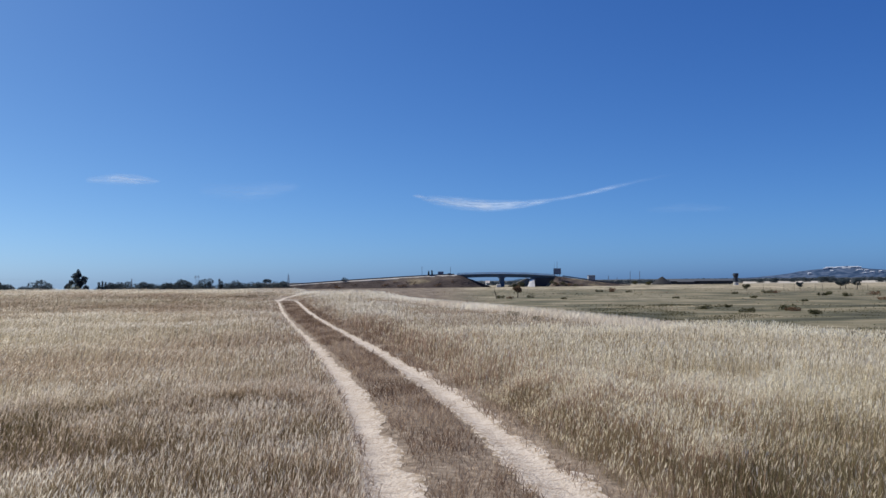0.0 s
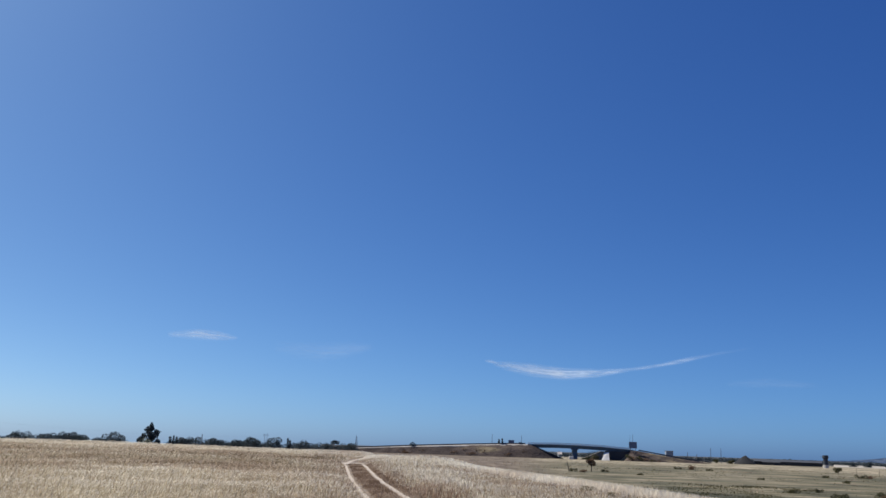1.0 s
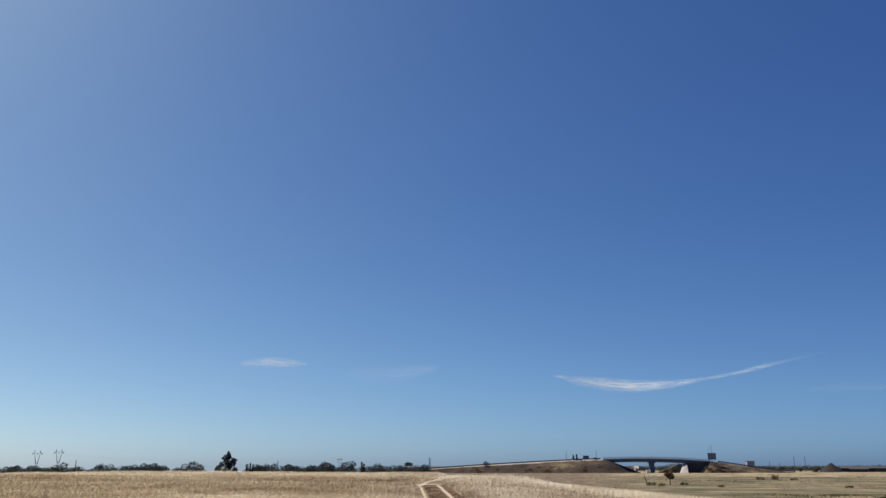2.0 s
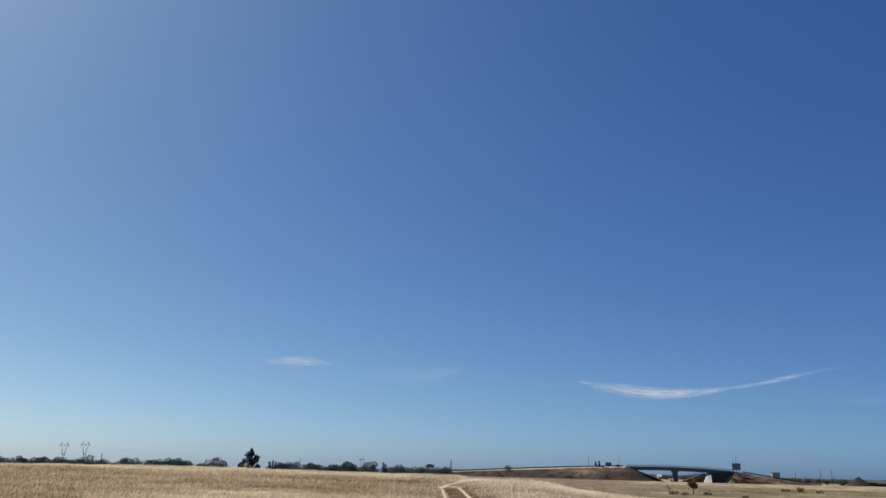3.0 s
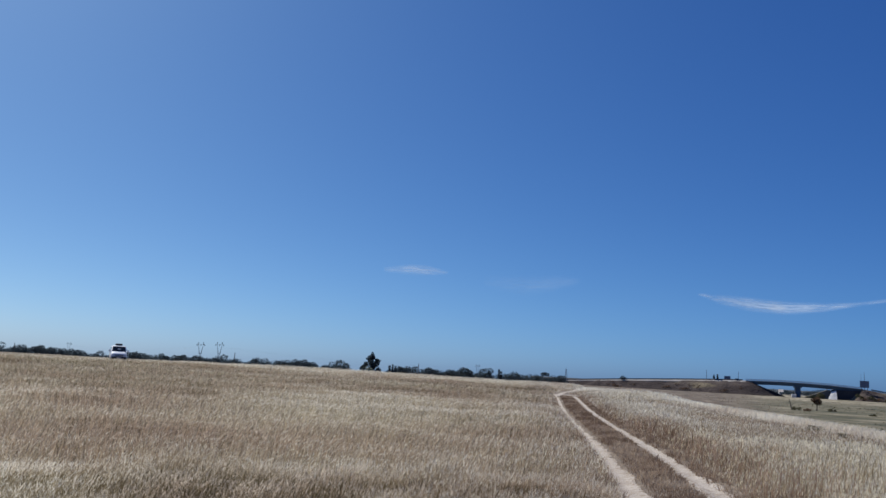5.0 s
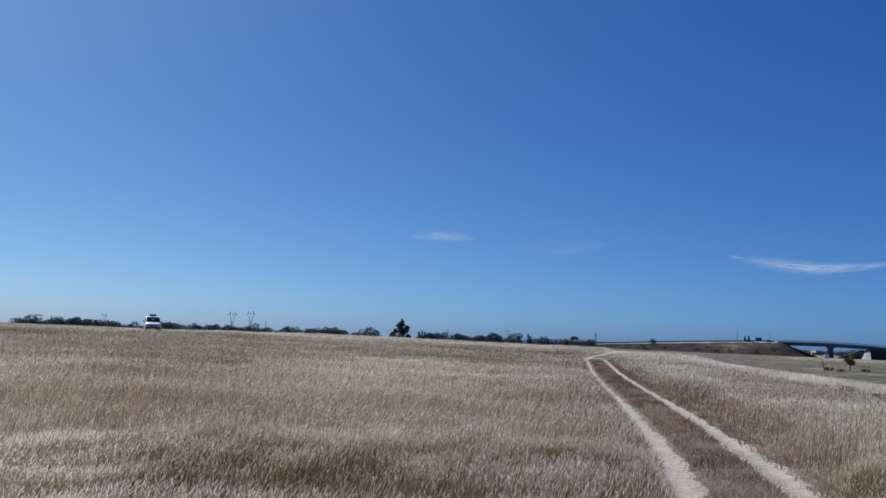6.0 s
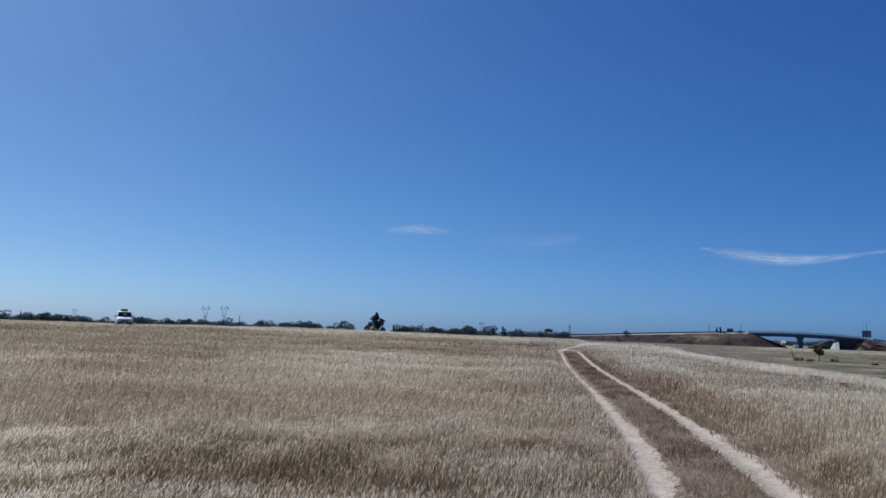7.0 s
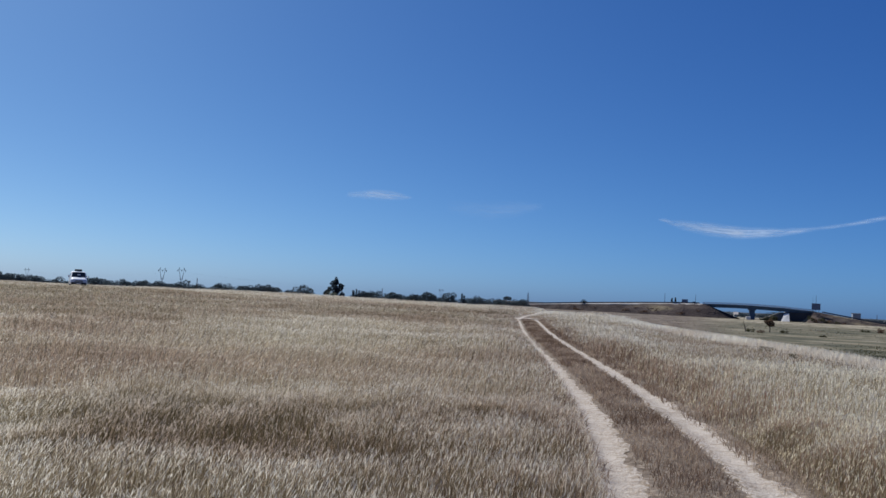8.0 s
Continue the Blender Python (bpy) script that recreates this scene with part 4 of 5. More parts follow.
# ---------------------------------------------------------------- pylons, masts and poles
def pylon(az, el_top, d, h, label, s=0.62):
    """A lattice pylon with two horns and a cross-arm between them."""
    x, y = polar(az, d)
    z = height_at(el_top, d) - h
    ob = thing("pylon", (x, y, min(z, land_at(x, y))), label, "pylon", "power line pylons", turn=az)
    h = h + z - min(z, land_at(x, y))
    waist, top = h * 0.62, h
    t = 0.07 * d / 1000 + 0.13
    bm = bmesh.new()
    for sx in (-1, 1):
        for sy in (-1, 1):
            rod(bm, (sx * 3.4 * s, sy * 3.4 * s, 0), (sx * 1.9 * s, sy * 1.9 * s, waist), t, t, 4)
    for k in range(6):
        z0, z1 = waist * k / 6, waist * (k + 1) / 6
        w0, w1 = (3.4 - 1.5 * k / 6) * s, (3.4 - 1.5 * (k + 1) / 6) * s
        for sy in (-1, 1):
            rod(bm, (-w0, sy * w0, z0), (w1, sy * w1, z1), t * 0.6, t * 0.6, 4)
            rod(bm, (w0, sy * w0, z0), (-w1, sy * w1, z1), t * 0.6, t * 0.6, 4)
    part("tower", bm, LATTICE, ob)
    for sx in (-1, 1):
        bm = bmesh.new()
        for off in (0.5, -0.5):
            rod(bm, (sx * (1.9 + off) * s, 0, waist), (sx * 6.3 * s, 0, top - 2 + off), t * 1.1, t, 4)
        for k in range(5):
            q0, q1 = k / 5, (k + 0.5) / 5
            rod(bm, (sx * (2.4 + 3.9 * q0) * s, 0, waist + (top - 1.5 - waist) * q0), (sx * (1.4 + 4.9 * q1) * s, 0, waist + (top - 2.5 - waist) * q1), t * 0.6, t * 0.6, 4)
        rod(bm, (sx * 6.3 * s, 0, top - 2.4), (sx * 5.6 * s, 0, top), t, t * 0.5, 4)
        rod(bm, (sx * 6.3 * s, 0, top - 2), (sx * 9.6 * s, 0, top - 3.2), t, t * 0.6, 4)
        rod(bm, (sx * 6.3 * s, 0, top - 3.4), (sx * 9.6 * s, 0, top - 3.3), t, t * 0.6, 4)
        part("horn", bm, LATTICE, ob)
    bm = bmesh.new()
    rod(bm, (-6.0 * s, 0, top - 3.0), (6.0 * s, 0, top - 3.0), t * 0.7, t * 0.7, 4)
    part("crossarm", bm, LATTICE, ob)
    for q, up in ((-9.4, -3.1), (0, -3.1), (9.4, -3.1), (-5.7, 0.4), (5.7, 0.4), (-1.6, waist - top + 1.6), (1.6, waist - top + 1.6)):
        bm = bmesh.new()
        rod(bm, (q * s, 0, top + up), (q * s, 0, top + up - 2.4), t * 2.6, t * 1.8, 6)
        part("insulator", bm, TANK, ob)
    return ob


pylon(34.27, 0.91, 1380, 40, "grey lattice power pylon far behind the trees")
pylon(33.10, 0.98, 1380, 40, "grey lattice power pylon far behind the trees")
pylon(42.06, 0.42, 2600, 42, "very distant lattice pylon above the tree tops")
pylon(16.12, 0.49, 2400, 40, "very distant lattice pylon above the tree tops")


def power_line(az0, az1, d0, d1, z0, z1):
    bm = bmesh.new()
    p, q = Vector((*polar(az0, d0), z0)), Vector((*polar(az1, d1), z1))
    last = p
    for k in range(1, 13):
        t = k / 12
        here = p.lerp(q, t) - Vector((0, 0, 36 * t * (1 - t)))
        rod(bm, last, here, 0.014, 0.014, 4)
        last = here
    ob = mesh_object("power_line", bm, LATTICE)
    return tagged(ob, "thin sagging cable strung between the pylons", "power line", "power cables")


for k, off in enumerate((-0.38, 0.0, 0.38)):
    power_line(34.27 + off, 42.06 + off * 0.5, 1380, 2600, 17.5, 15)
    power_line(33.10 + off, 16.12 + off * 0.5, 1380, 2400, 18.5, 16)


def post(az, el, d, label, r=0.12, name="utility_pole", arm=0.0, mat=None, z=None):
    x, y = polar(az, d)
    z = land_at(x, y) if z is None else z
    h = height_at(el, d) - z
    ob = thing(name, (x, y, z), label, "pole", turn=az)
    bm = bmesh.new()
    rod(bm, (0, 0, -0.2), (0, 0, h), r, r * 0.75, 8)
    part("shaft", bm, mat or WOOD_POLE, ob)
    if arm:
        bm = bmesh.new()
        box(bm, -arm, arm, -0.06, 0.06, h - 0.55, h - 0.40, 0.01)
        part("crossarm", bm, mat or WOOD_POLE, ob)
    return ob


post(45.06, 0.21, 350, "weathered utility pole beyond the hedge", 0.16)
post(32.12, 0.38, 350, "weathered utility pole beyond the hedge", 0.16)
post(20.08, 0.33, 345, "weathered utility pole beyond the hedge", 0.16)
post(22.75, 0.48, 300, "thin pole with a crossarm beside the pine", 0.09, arm=1.0)
for az, el in ((-12.4, 0.50), (-13.01, 0.49), (-11.0, 0.22), (-11.55, 0.10)):
    post(az, el, 520, "tall slim lamp column on the far plain", 0.16, "lamp_column", 0.0, POLE)
for az in (-19.6, -20.6, -21.8, -22.4, -23.6, -24.0, -26.5):
    post(az, -0.42, 250, "short fence post on the plain", 0.04, "fence_post")


def lattice_mast(az, el, d):
    x, y = polar(az, d)
    z = land_at(x, y)
    h = height_at(el, d) - z
    ob = thing("lattice_mast", (x, y, z), "slim lattice mast with antennas above the hedge", "mast")
    bm = bmesh.new()
    feet = [(math.cos(a) * 0.9, math.sin(a) * 0.9) for a in (0.3, 2.4, 4.5)]
    for fx, fy in feet:
        rod(bm, (fx, fy, -0.1), (fx * 0.25, fy * 0.25, h * 0.9), 0.10, 0.07, 4)
    for k in range(10):
        z0, z1 = h * 0.09 * k, h * 0.09 * (k + 1)
        a, b = 1 - 0.075 * k, 1 - 0.075 * (k + 1)
        for j in range(3):
            p, q = feet[j], feet[(j + 1) % 3]
            rod(bm, (p[0] * a, p[1] * a, z0), (q[0] * b, q[1] * b, z1), 0.05, 0.05, 4)
    part("frame", bm, LATTICE, ob)
    bm = bmesh.new()
    rod(bm, (0, 0, h * 0.9), (0, 0, h), 0.06, 0.03, 5)
    part("antenna", bm, POLE, ob)
    return ob


lattice_mast(10.3, 0.62, 400)


# ---------------------------------------------------------------- the overpass
ROAD_Y, HALF = 460.0, 5.5


def deck_top(x):
    """The height of the road over the plain along its line."""
    return float(np.interp(x, [-130, -77.5, -52.8, -25.6, -2.7, 9.5, 22, 32, 45, 58, 63, 84, 105], [-2.6, 0.4, 1.95, 3.4, 4.45, 4.75, 5.0, 4.95, 4.55, 3.7, 3.3, 0.1, -2.4]))


def embankment(name, x0, x1, nose0, nose1, mat, label):
    """An earth bank with a flat top, sloping sides and conical ends."""
    xs = np.arange(x0 - nose0, x1 + nose1 + 0.1, 1.5)
    ts = np.linspace(-1, 1, 25)
    rows = []
    for x in xs:
        top = deck_top(min(max(x, x0), x1))
        end = 1.0
        if x > x1:
            end = 1 - (x - x1) / nose1
        if x < x0:
            end = 1 - (x0 - x) / nose0
        z_top = PLAIN - 0.3 + (top - PLAIN + 0.3) * max(end, 0)
        run = max(0.2, (z_top - PLAIN + 0.3) * 1.8)
        row = []
        for t in ts:
            if abs(t) < 0.34:
                y, z = t / 0.34 * HALF, z_top
            else:
                q = (abs(t) - 0.34) / 0.66
                y, z = math.copysign(HALF + run * q, t), z_top + (PLAIN - 0.3 - z_top) * q
                lump = (float(wave(x, y, 0.35, 40)) - 0.5) * 1.2 + (float(wave(x, y, 0.11, 41)) - 0.5) * 1.7
                z += lump * math.sin(math.pi * q) * min(1, run / 5)
            row.append((x, ROAD_Y + y, z))
        rows.append(row)
    v = np.array(rows)
    i = np.arange(v.shape[0] * 25).reshape(-1, 25)
    f = np.stack([i[:-1, :-1], i[1:, :-1], i[1:, 1:], i[:-1, 1:]], -1).reshape(-1, 4)
    ob = quads(name, v.reshape(-1, 3), f, mat, smooth=True)
    return tagged(ob, label, "embankment", kind="structure")


embankment("embankment_1", -130, 9.0, 1, 18, BANK, "long brown earth embankment carrying the road up to the bridge")


def gravel_verge(x0, x1):
    """The pale shoulder at the top of the bank."""
    xs = np.arange(x0, x1, 1.5)
    rows = []
    for x in xs:
        top = deck_top(x)
        run = (top - PLAIN + 0.3) * 1.8
        edge = 0.11 + 0.05 * (float(wave(x, 0, 0.2, 46)) - 0.5)
        rows.append([(x, ROAD_Y - HALF - run * q, top + (PLAIN - 0.3 - top) * q + 0.10 + 0.25 * q) for q in (-0.02, 0.03, 0.07, edge)] + [(x, ROAD_Y - HALF - run * edge, top + (PLAIN - 0.3 - top) * edge - 0.3)])
    v = np.array(rows)
    i = np.arange(len(xs) * 5).reshape(-1, 5)
    f = np.stack([i[:-1, :-1], i[:-1, 1:], i[1:, 1:], i[1:, :-1]], -1).reshape(-1, 4)
    tagged(quads("verge", v.reshape(-1, 3), f, VERGE, smooth=True), "pale dusty gravel shoulder along the ramp", "verge", kind="structure")


gravel_verge(-126, 9)
embankment("embankment_2", 60.0, 104, 6, 1, BANK_DRY, "short earth embankment falling away from the bridge")


def road_strip(name, x0, x1, half, lift, mat, label):
    xs = np.linspace(x0, x1, int((x1 - x0) / 3) + 2)
    v = [(x, ROAD_Y + s * half, deck_top(x) + lift) for x in xs for s in (-1, 1)]
    i = np.arange(len(xs) * 2).reshape(-1, 2)
    f = np.stack([i[:-1, 0], i[1:, 0], i[1:, 1], i[:-1, 1]], -1)
    return tagged(quads(name, np.array(v), f, mat), label, "road", kind="structure")


road_strip("road", -128, 103, 4.2, 0.10, ASPHALT, "asphalt road over the embankment and the bridge")


def crash_barrier(x0, x1, side, label):
    ob = thing("crash_barrier", (x0, ROAD_Y + side * 4.8, deck_top(x0)), label, "crash barrier", "road barriers")
    xs = np.arange(x0, x1, 4.0)
    base = ob.matrix_basis.translation
    # beams drawn deep and dark to take in the road's shadow
    for z in (0.40, 0.66):
        bm = bmesh.new()
        rings = []
        for q in xs:
            c = Vector((q, base.y, deck_top(q) + z)) - base
            rings.append([bm.verts.new(c + Vector((0, 0.06 * math.cos(k * 1.2566), 0.15 * math.sin(k * 1.2566)))) for k in range(5)])
        for one, two in zip(rings[:-1], rings[1:]):
            for k in range(5):
                bm.faces.new((one[k], one[(k + 1) % 5], two[(k + 1) % 5], two[k]))
        bm.faces.new(rings[0][::-1])
        bm.faces.new(rings[-1])
        part("beam", bm, BARRIER, ob)
    me = bpy.data.meshes.new("post")
    bm = bmesh.new()
    box(bm, -0.06, 0.06, -0.05, 0.05, -0.3, 0.74, 0.01)
    bm.to_mesh(me)
    bm.free()
    me.materials.append(BARRIER)
    for a in xs:
        p = new("post", me)
        p.parent = ob
        p.location = Vector((a, base.y + side * -0.12, deck_top(a))) - base
    return ob


crash_barrier(-126, 8, -1, "crash barrier along the ramp's near verge, shadow put into its grey")
crash_barrier(-126, 8, 1, "crash barrier along the ramp's far verge, shadow put into its grey")
crash_barrier(64, 102, -1, "crash barrier along the ramp's near verge, shadow put into its grey")


def bridge():
    ob = thing("bridge", (32, ROAD_Y, PLAIN), "two-span road bridge with a dark steel deck and pale railing", "bridge")
    o = ob.matrix_basis.translation
    xs = np.linspace(7.5, 60.5, 28)

    def sweep(profile, mat, name, label=""):
        bm = bmesh.new()
        rings = [[bm.verts.new((x - o.x, y, deck_top(x) + z - o.z)) for y, z in profile] for x in xs]
        n = len(profile)
        for a, b in zip(rings[:-1], rings[1:]):
            for k in range(n):
                bm.faces.new((a[k], b[k], b[(k + 1) % n], a[(k + 1) % n]))
        bm.faces.new(rings[0][::-1])
        bm.faces.new(rings[-1])
        bmesh.ops.recalc_face_normals(bm, faces=bm.faces)
        return part(name, bm, mat, ob, label)

    sweep([(-HALF, -0.35), (HALF, -0.35), (HALF, 0.05), (-HALF, 0.05)], DECK_STEEL, "deck_slab", "deck edge, its shade put into a dark colour")
    for y in (-4.2, 0.0, 4.2):
        sweep([(y - 0.35, -1.55), (y + 0.35, -1.55), (y + 0.35, -0.36), (y - 0.35, -0.36)], DECK_STEEL, "girder", "dark blue-grey steel girder")
    for y in (-HALF + 0.15, HALF - 0.15):
        sweep([(y - 0.15, 0.06), (y + 0.15, 0.06), (y + 0.15, 0.32), (y - 0.15, 0.32)], CONCRETE, "kerb")
        for z in (0.62, 0.95):
            sweep([(y - 0.05, z), (y + 0.05, z), (y + 0.05, z + 0.10), (y - 0.05, z + 0.10)], RAIL_STEEL, "handrail", "pale galvanised handrail")
        me = bpy.data.meshes.new("baluster")
        bm = bmesh.new()
        box(bm, -0.06, 0.06, -0.05, 0.05, 0.3, 1.08, 0.01)
        bm.to_mesh(me)
        bm.free()
        me.materials.append(RAIL_STEEL)
        for x in np.arange(8.5, 60, 2.0):
            p = new("baluster", me)
            p.parent = ob
            p.location = (x - o.x, y, deck_top(x) - o.z)
    # the middle pier: a wall-like column with a head beam on a footing
    bm = bmesh.new()
    px = 31.7 - o.x
    top = deck_top(31.7) - 1.55 - o.z
    box(bm, px - 1.2, px + 1.2, -3.6, 3.6, -0.3, top - 0.6, 0.15)
    # the dark steel colour holds the pier's shade
    part("pier", bm, DECK_STEEL, ob, "concrete pier, its shade put into a dark colour")
    bm = bmesh.new()
    box(bm, px - 1.7, px + 1.7, -5.0, 5.0, top - 0.6, top, 0.1)
    part("pier_head", bm, DECK_STEEL, ob)
    bm = bmesh.new()
    box(bm, px - 3.4, px - 1.2, -10.5, -7.5, -0.3, 1.5, 0.25)
    part("pier_plinth", bm, CONCRETE_SUNLIT, ob, "sunlit pale concrete plinth")
    # abutments with their wing walls
    bm = bmesh.new()
    top = deck_top(47) - 1.6 - o.z
    box(bm, 48.6 - o.x, 60.0 - o.x, -HALF, HALF, -0.4, top, 0.08)
    # the shade on this face is painted in with the shed's dark colour
    part("abutment", bm, WALL_DARK, ob, "abutment wall, its shade put into a dark colour")
    bm = bmesh.new()
    v = [bm.verts.new(q) for q in ((44.6 - o.x, -10.6, -0.4), (48.6 - o.x, -10.6, -0.4), (48.6 - o.x, -6.4, top - 0.6), (46.4 - o.x, -6.4, top - 1.0),
                                   (45.0 - o.x, 5.4, -0.4), (48.6 - o.x, 5.4, -0.4), (48.6 - o.x, 5.4, top), (46.2 - o.x, 5.4, top - 0.5))]
    for f in ((0, 1, 2, 3), (7, 6, 5, 4), (0, 4, 5, 1), (1, 5, 6, 2), (2, 6, 7, 3), (3, 7, 4, 0)):
        bm.faces.new([v[k] for k in f])
    bmesh.ops.recalc_face_normals(bm, faces=bm.faces)
    part("wing_wall", bm, CONCRETE_SUNLIT, ob, "pale sunlit concrete wing wall")
    bm = bmesh.new()
    v = [bm.verts.new((x - o.x, y, z)) for y in (-5.0, 9.0) for x, z in ((34.2, -0.4), (46.0, -0.4), (46.6, top - 0.4), (45.6, top - 0.3), (40.2, 2.1))]
    for f in ((0, 1, 2, 3, 4), (9, 8, 7, 6, 5), (0, 5, 6, 1), (1, 6, 7, 2), (2, 7, 8, 3), (3, 8, 9, 4), (4, 9, 5, 0)):
        bm.faces.new([v[k] for k in f])
    bmesh.ops.recalc_face_normals(bm, faces=bm.faces)
    part("slope_paving", bm, DUSTY_SLOPE, ob, "dusty brown slope under the deck")
    bm = bmesh.new()
    box(bm, 7.0 - o.x, 10.5 - o.x, -HALF, HALF, 0.5, deck_top(9) - 1.6 - o.z, 0.08)
    part("abutment", bm, CONCRETE, ob)
    return ob


bridge()


def road_sign(x, y, z0, z_low, z_high, wide, label, mast=0.0, border=True):
    ob = thing("road_sign", (x, y, z0), label, "sign")
    for s in (-0.32, 0.32):
        bm = bmesh.new()
        rod(bm, (s * wide, 0.1, -0.4), (s * wide, 0.1, z_high - z0 - 0.1), 0.11, 0.11, 6)
        part("post", bm, POLE, ob)
    bm = bmesh.new()
    box(bm, -wide / 2, wide / 2, -0.06, 0.0, z_low - z0, z_high - z0, 0.02)
    part("panel", bm, SIGN_BACK, ob, "dark slate-blue sign panel")
    if border:
        bm = bmesh.new()
        for k in range(2):
            zz = z_low - z0 + (z_high - z_low) * (0.30 + 0.34 * k)
            box(bm, -wide * 0.36, wide * 0.30, -0.075, -0.062, zz, zz + 0.22)
        part("lettering", bm, SIGN_WHITE, ob, "pale worn bars on the panel")
    if mast:
        bm = bmesh.new()
        rod(bm, (0, 0.25, -0.4), (0, 0.25, mast - z0), 0.14, 0.08, 6)
        part("mast", bm, POLE, ob)
        bm = bmesh.new()
        rod(bm, (-1.45, 0.25, -0.4), (-1.45, 0.25, mast - z0 - 0.5), 0.06, 0.04, 6)
        part("antenna", bm, POLE, ob)
    return ob


road_sign(60.8, 453.0, deck_top(60.8) - 0.9, 4.5, 7.7, 4.0, "dark rectangular road sign on posts beside the bridge end", 11.6, False)
road_sign(-1.2, 456.0, deck_top(-1.2) - 0.3, 4.9, 6.7, 3.0, "small dark road sign on two posts beside the ramp", 0.0, False)
for x, top in ((-11.2, 9.2), (4.05, 9.1)):
    ob = thing("lamp_post", (x, 455.3, deck_top(x) - 0.1), "slim grey lamp post at the road's edge", "lamp post", "road lamps")
    bm = bmesh.new()
    h = top - deck_top(x) + 0.1
    rod(bm, (0, 0, 0), (0, 0, h), 0.13, 0.08, 6)
    part("shaft", bm, POLE, ob)
    bm = bmesh.new()
    rod(bm, (0, 0, h - 0.05), (0, 1.2, h + 0.1), 0.06, 0.05, 6)
    part("arm", bm, POLE, ob)
    bm = bmesh.new()
    box(bm, -0.15, 0.15, 1.1, 1.8, h + 0.02, h + 0.16, 0.04)
    part("lamp_head", bm, POLE, ob)
ob = thing("roadside_cabinet", (3.4, 455.2, deck_top(3.4) - 0.1), "small dark roadside cabinet at the bridge approach", "cabinet")
bm = bmesh.new()
box(bm, -0.75, 0.75, -0.4, 0.4, 0, 1.1, 0.06)
part("body", bm, TANK, ob)
bm = bmesh.new()
box(bm, -0.82, 0.82, -0.47, 0.47, 1.1, 1.2, 0.03)
part("lid", bm, TANK, ob)
for k, (x, h) in enumerate(((-7.6, 3.2), (-5.9, 3.5))):
    ob = thing("cypress", (x, 455.4, deck_top(x) - 0.15), "narrow dark cypress at the top of the ramp", "cypress", "ramp cypresses")
    trunk(ob, h, 0.1, 80 + k, 0, 0.9)
    leaves("crown", [(0, 0, h * q, 0.62 * (1 - 0.4 * q), 1.2) for q in (0.2, 0.35, 0.5, 0.65, 0.8)], 300, 0.2, LEAF_DARK, ob, 81 + k)
bush((-52.5, 455.2, deck_top(-52.5) - 0.1), 3.0, 3.6, 12, "dark rounded bush growing at the ramp's edge", LEAF_DARK, count=500)
for k in range(26):
    x = -60 + 66 * random.Random(900 + k).random()
    q = random.Random(950 + k).random()
    h_b = deck_top(x)
    run = (h_b - PLAIN + 0.3) * 1.8
    z = h_b - (h_b - PLAIN + 0.3) * (0.25 + 0.6 * q)
    bush((x, ROAD_Y - HALF - run * (0.25 + 0.6 * q), z - 0.25), 0.8 + 0.9 * q, 3.6, 300 + k, "low russet scrub on the earth bank", SCRUB_RED, "scrub", "scrub", "embankment scrub", 420)
ABUTMENT_SCRUB = [(58.0, 446.5, 2.6), (60.2, 446.0, 2.2), (62.2, 447.2, 2.5), (64.4, 446.4, 2.0), (66.4, 447.4, 1.8), (68.6, 446.6, 1.5), (70.6, 447.8, 1.3), (72.8, 447.0, 1.0), (42.5, 463.0, 1.5)]
for k, (x, y, h) in enumerate(ABUTMENT_SCRUB):
    z = land_at(x, y) - 0.05 if x < 58 else max(PLAIN, deck_top(x) - (ROAD_Y - HALF - y) / 1.8 - 0.4)
    bush((x, y, z), h, 3.6, 340 + k, "dark scrub round the bridge abutment", SCRUB_RED if k % 3 == 1 else LEAF_OLIVE, count=520, low=0.45)
for k, (x, h) in enumerate(((34.6, 1.1), (36.4, 1.6), (38.2, 2.2), (39.8, 2.8), (41.4, 3.2))):
    bush((x, 447.2 + 0.8 * (k % 2), PLAIN - 0.05), h, 2.8, 380 + k, "dull green scrub grown up in front of the bridge opening", WEED if k == 3 else LEAF_OLIVE, group="scrub before the bridge", count=500, low=0.5)
# what shows under the deck
for k, (x, h) in enumerate(((35.5, 2.6), (37.5, 3.2), (39.5, 3.8), (41.5, 4.1), (43.5, 4.4), (45.5, 4.6), (26.5, 2.4), (24.5, 1.8), (28.5, 1.9))):
    round_tree((x * 1.19, 548.0, land_at(x * 1.19, 548)), h, h * 1.9, 360 + k, "dark tree seen beneath the bridge deck", group="trees behind the bridge", count=500)


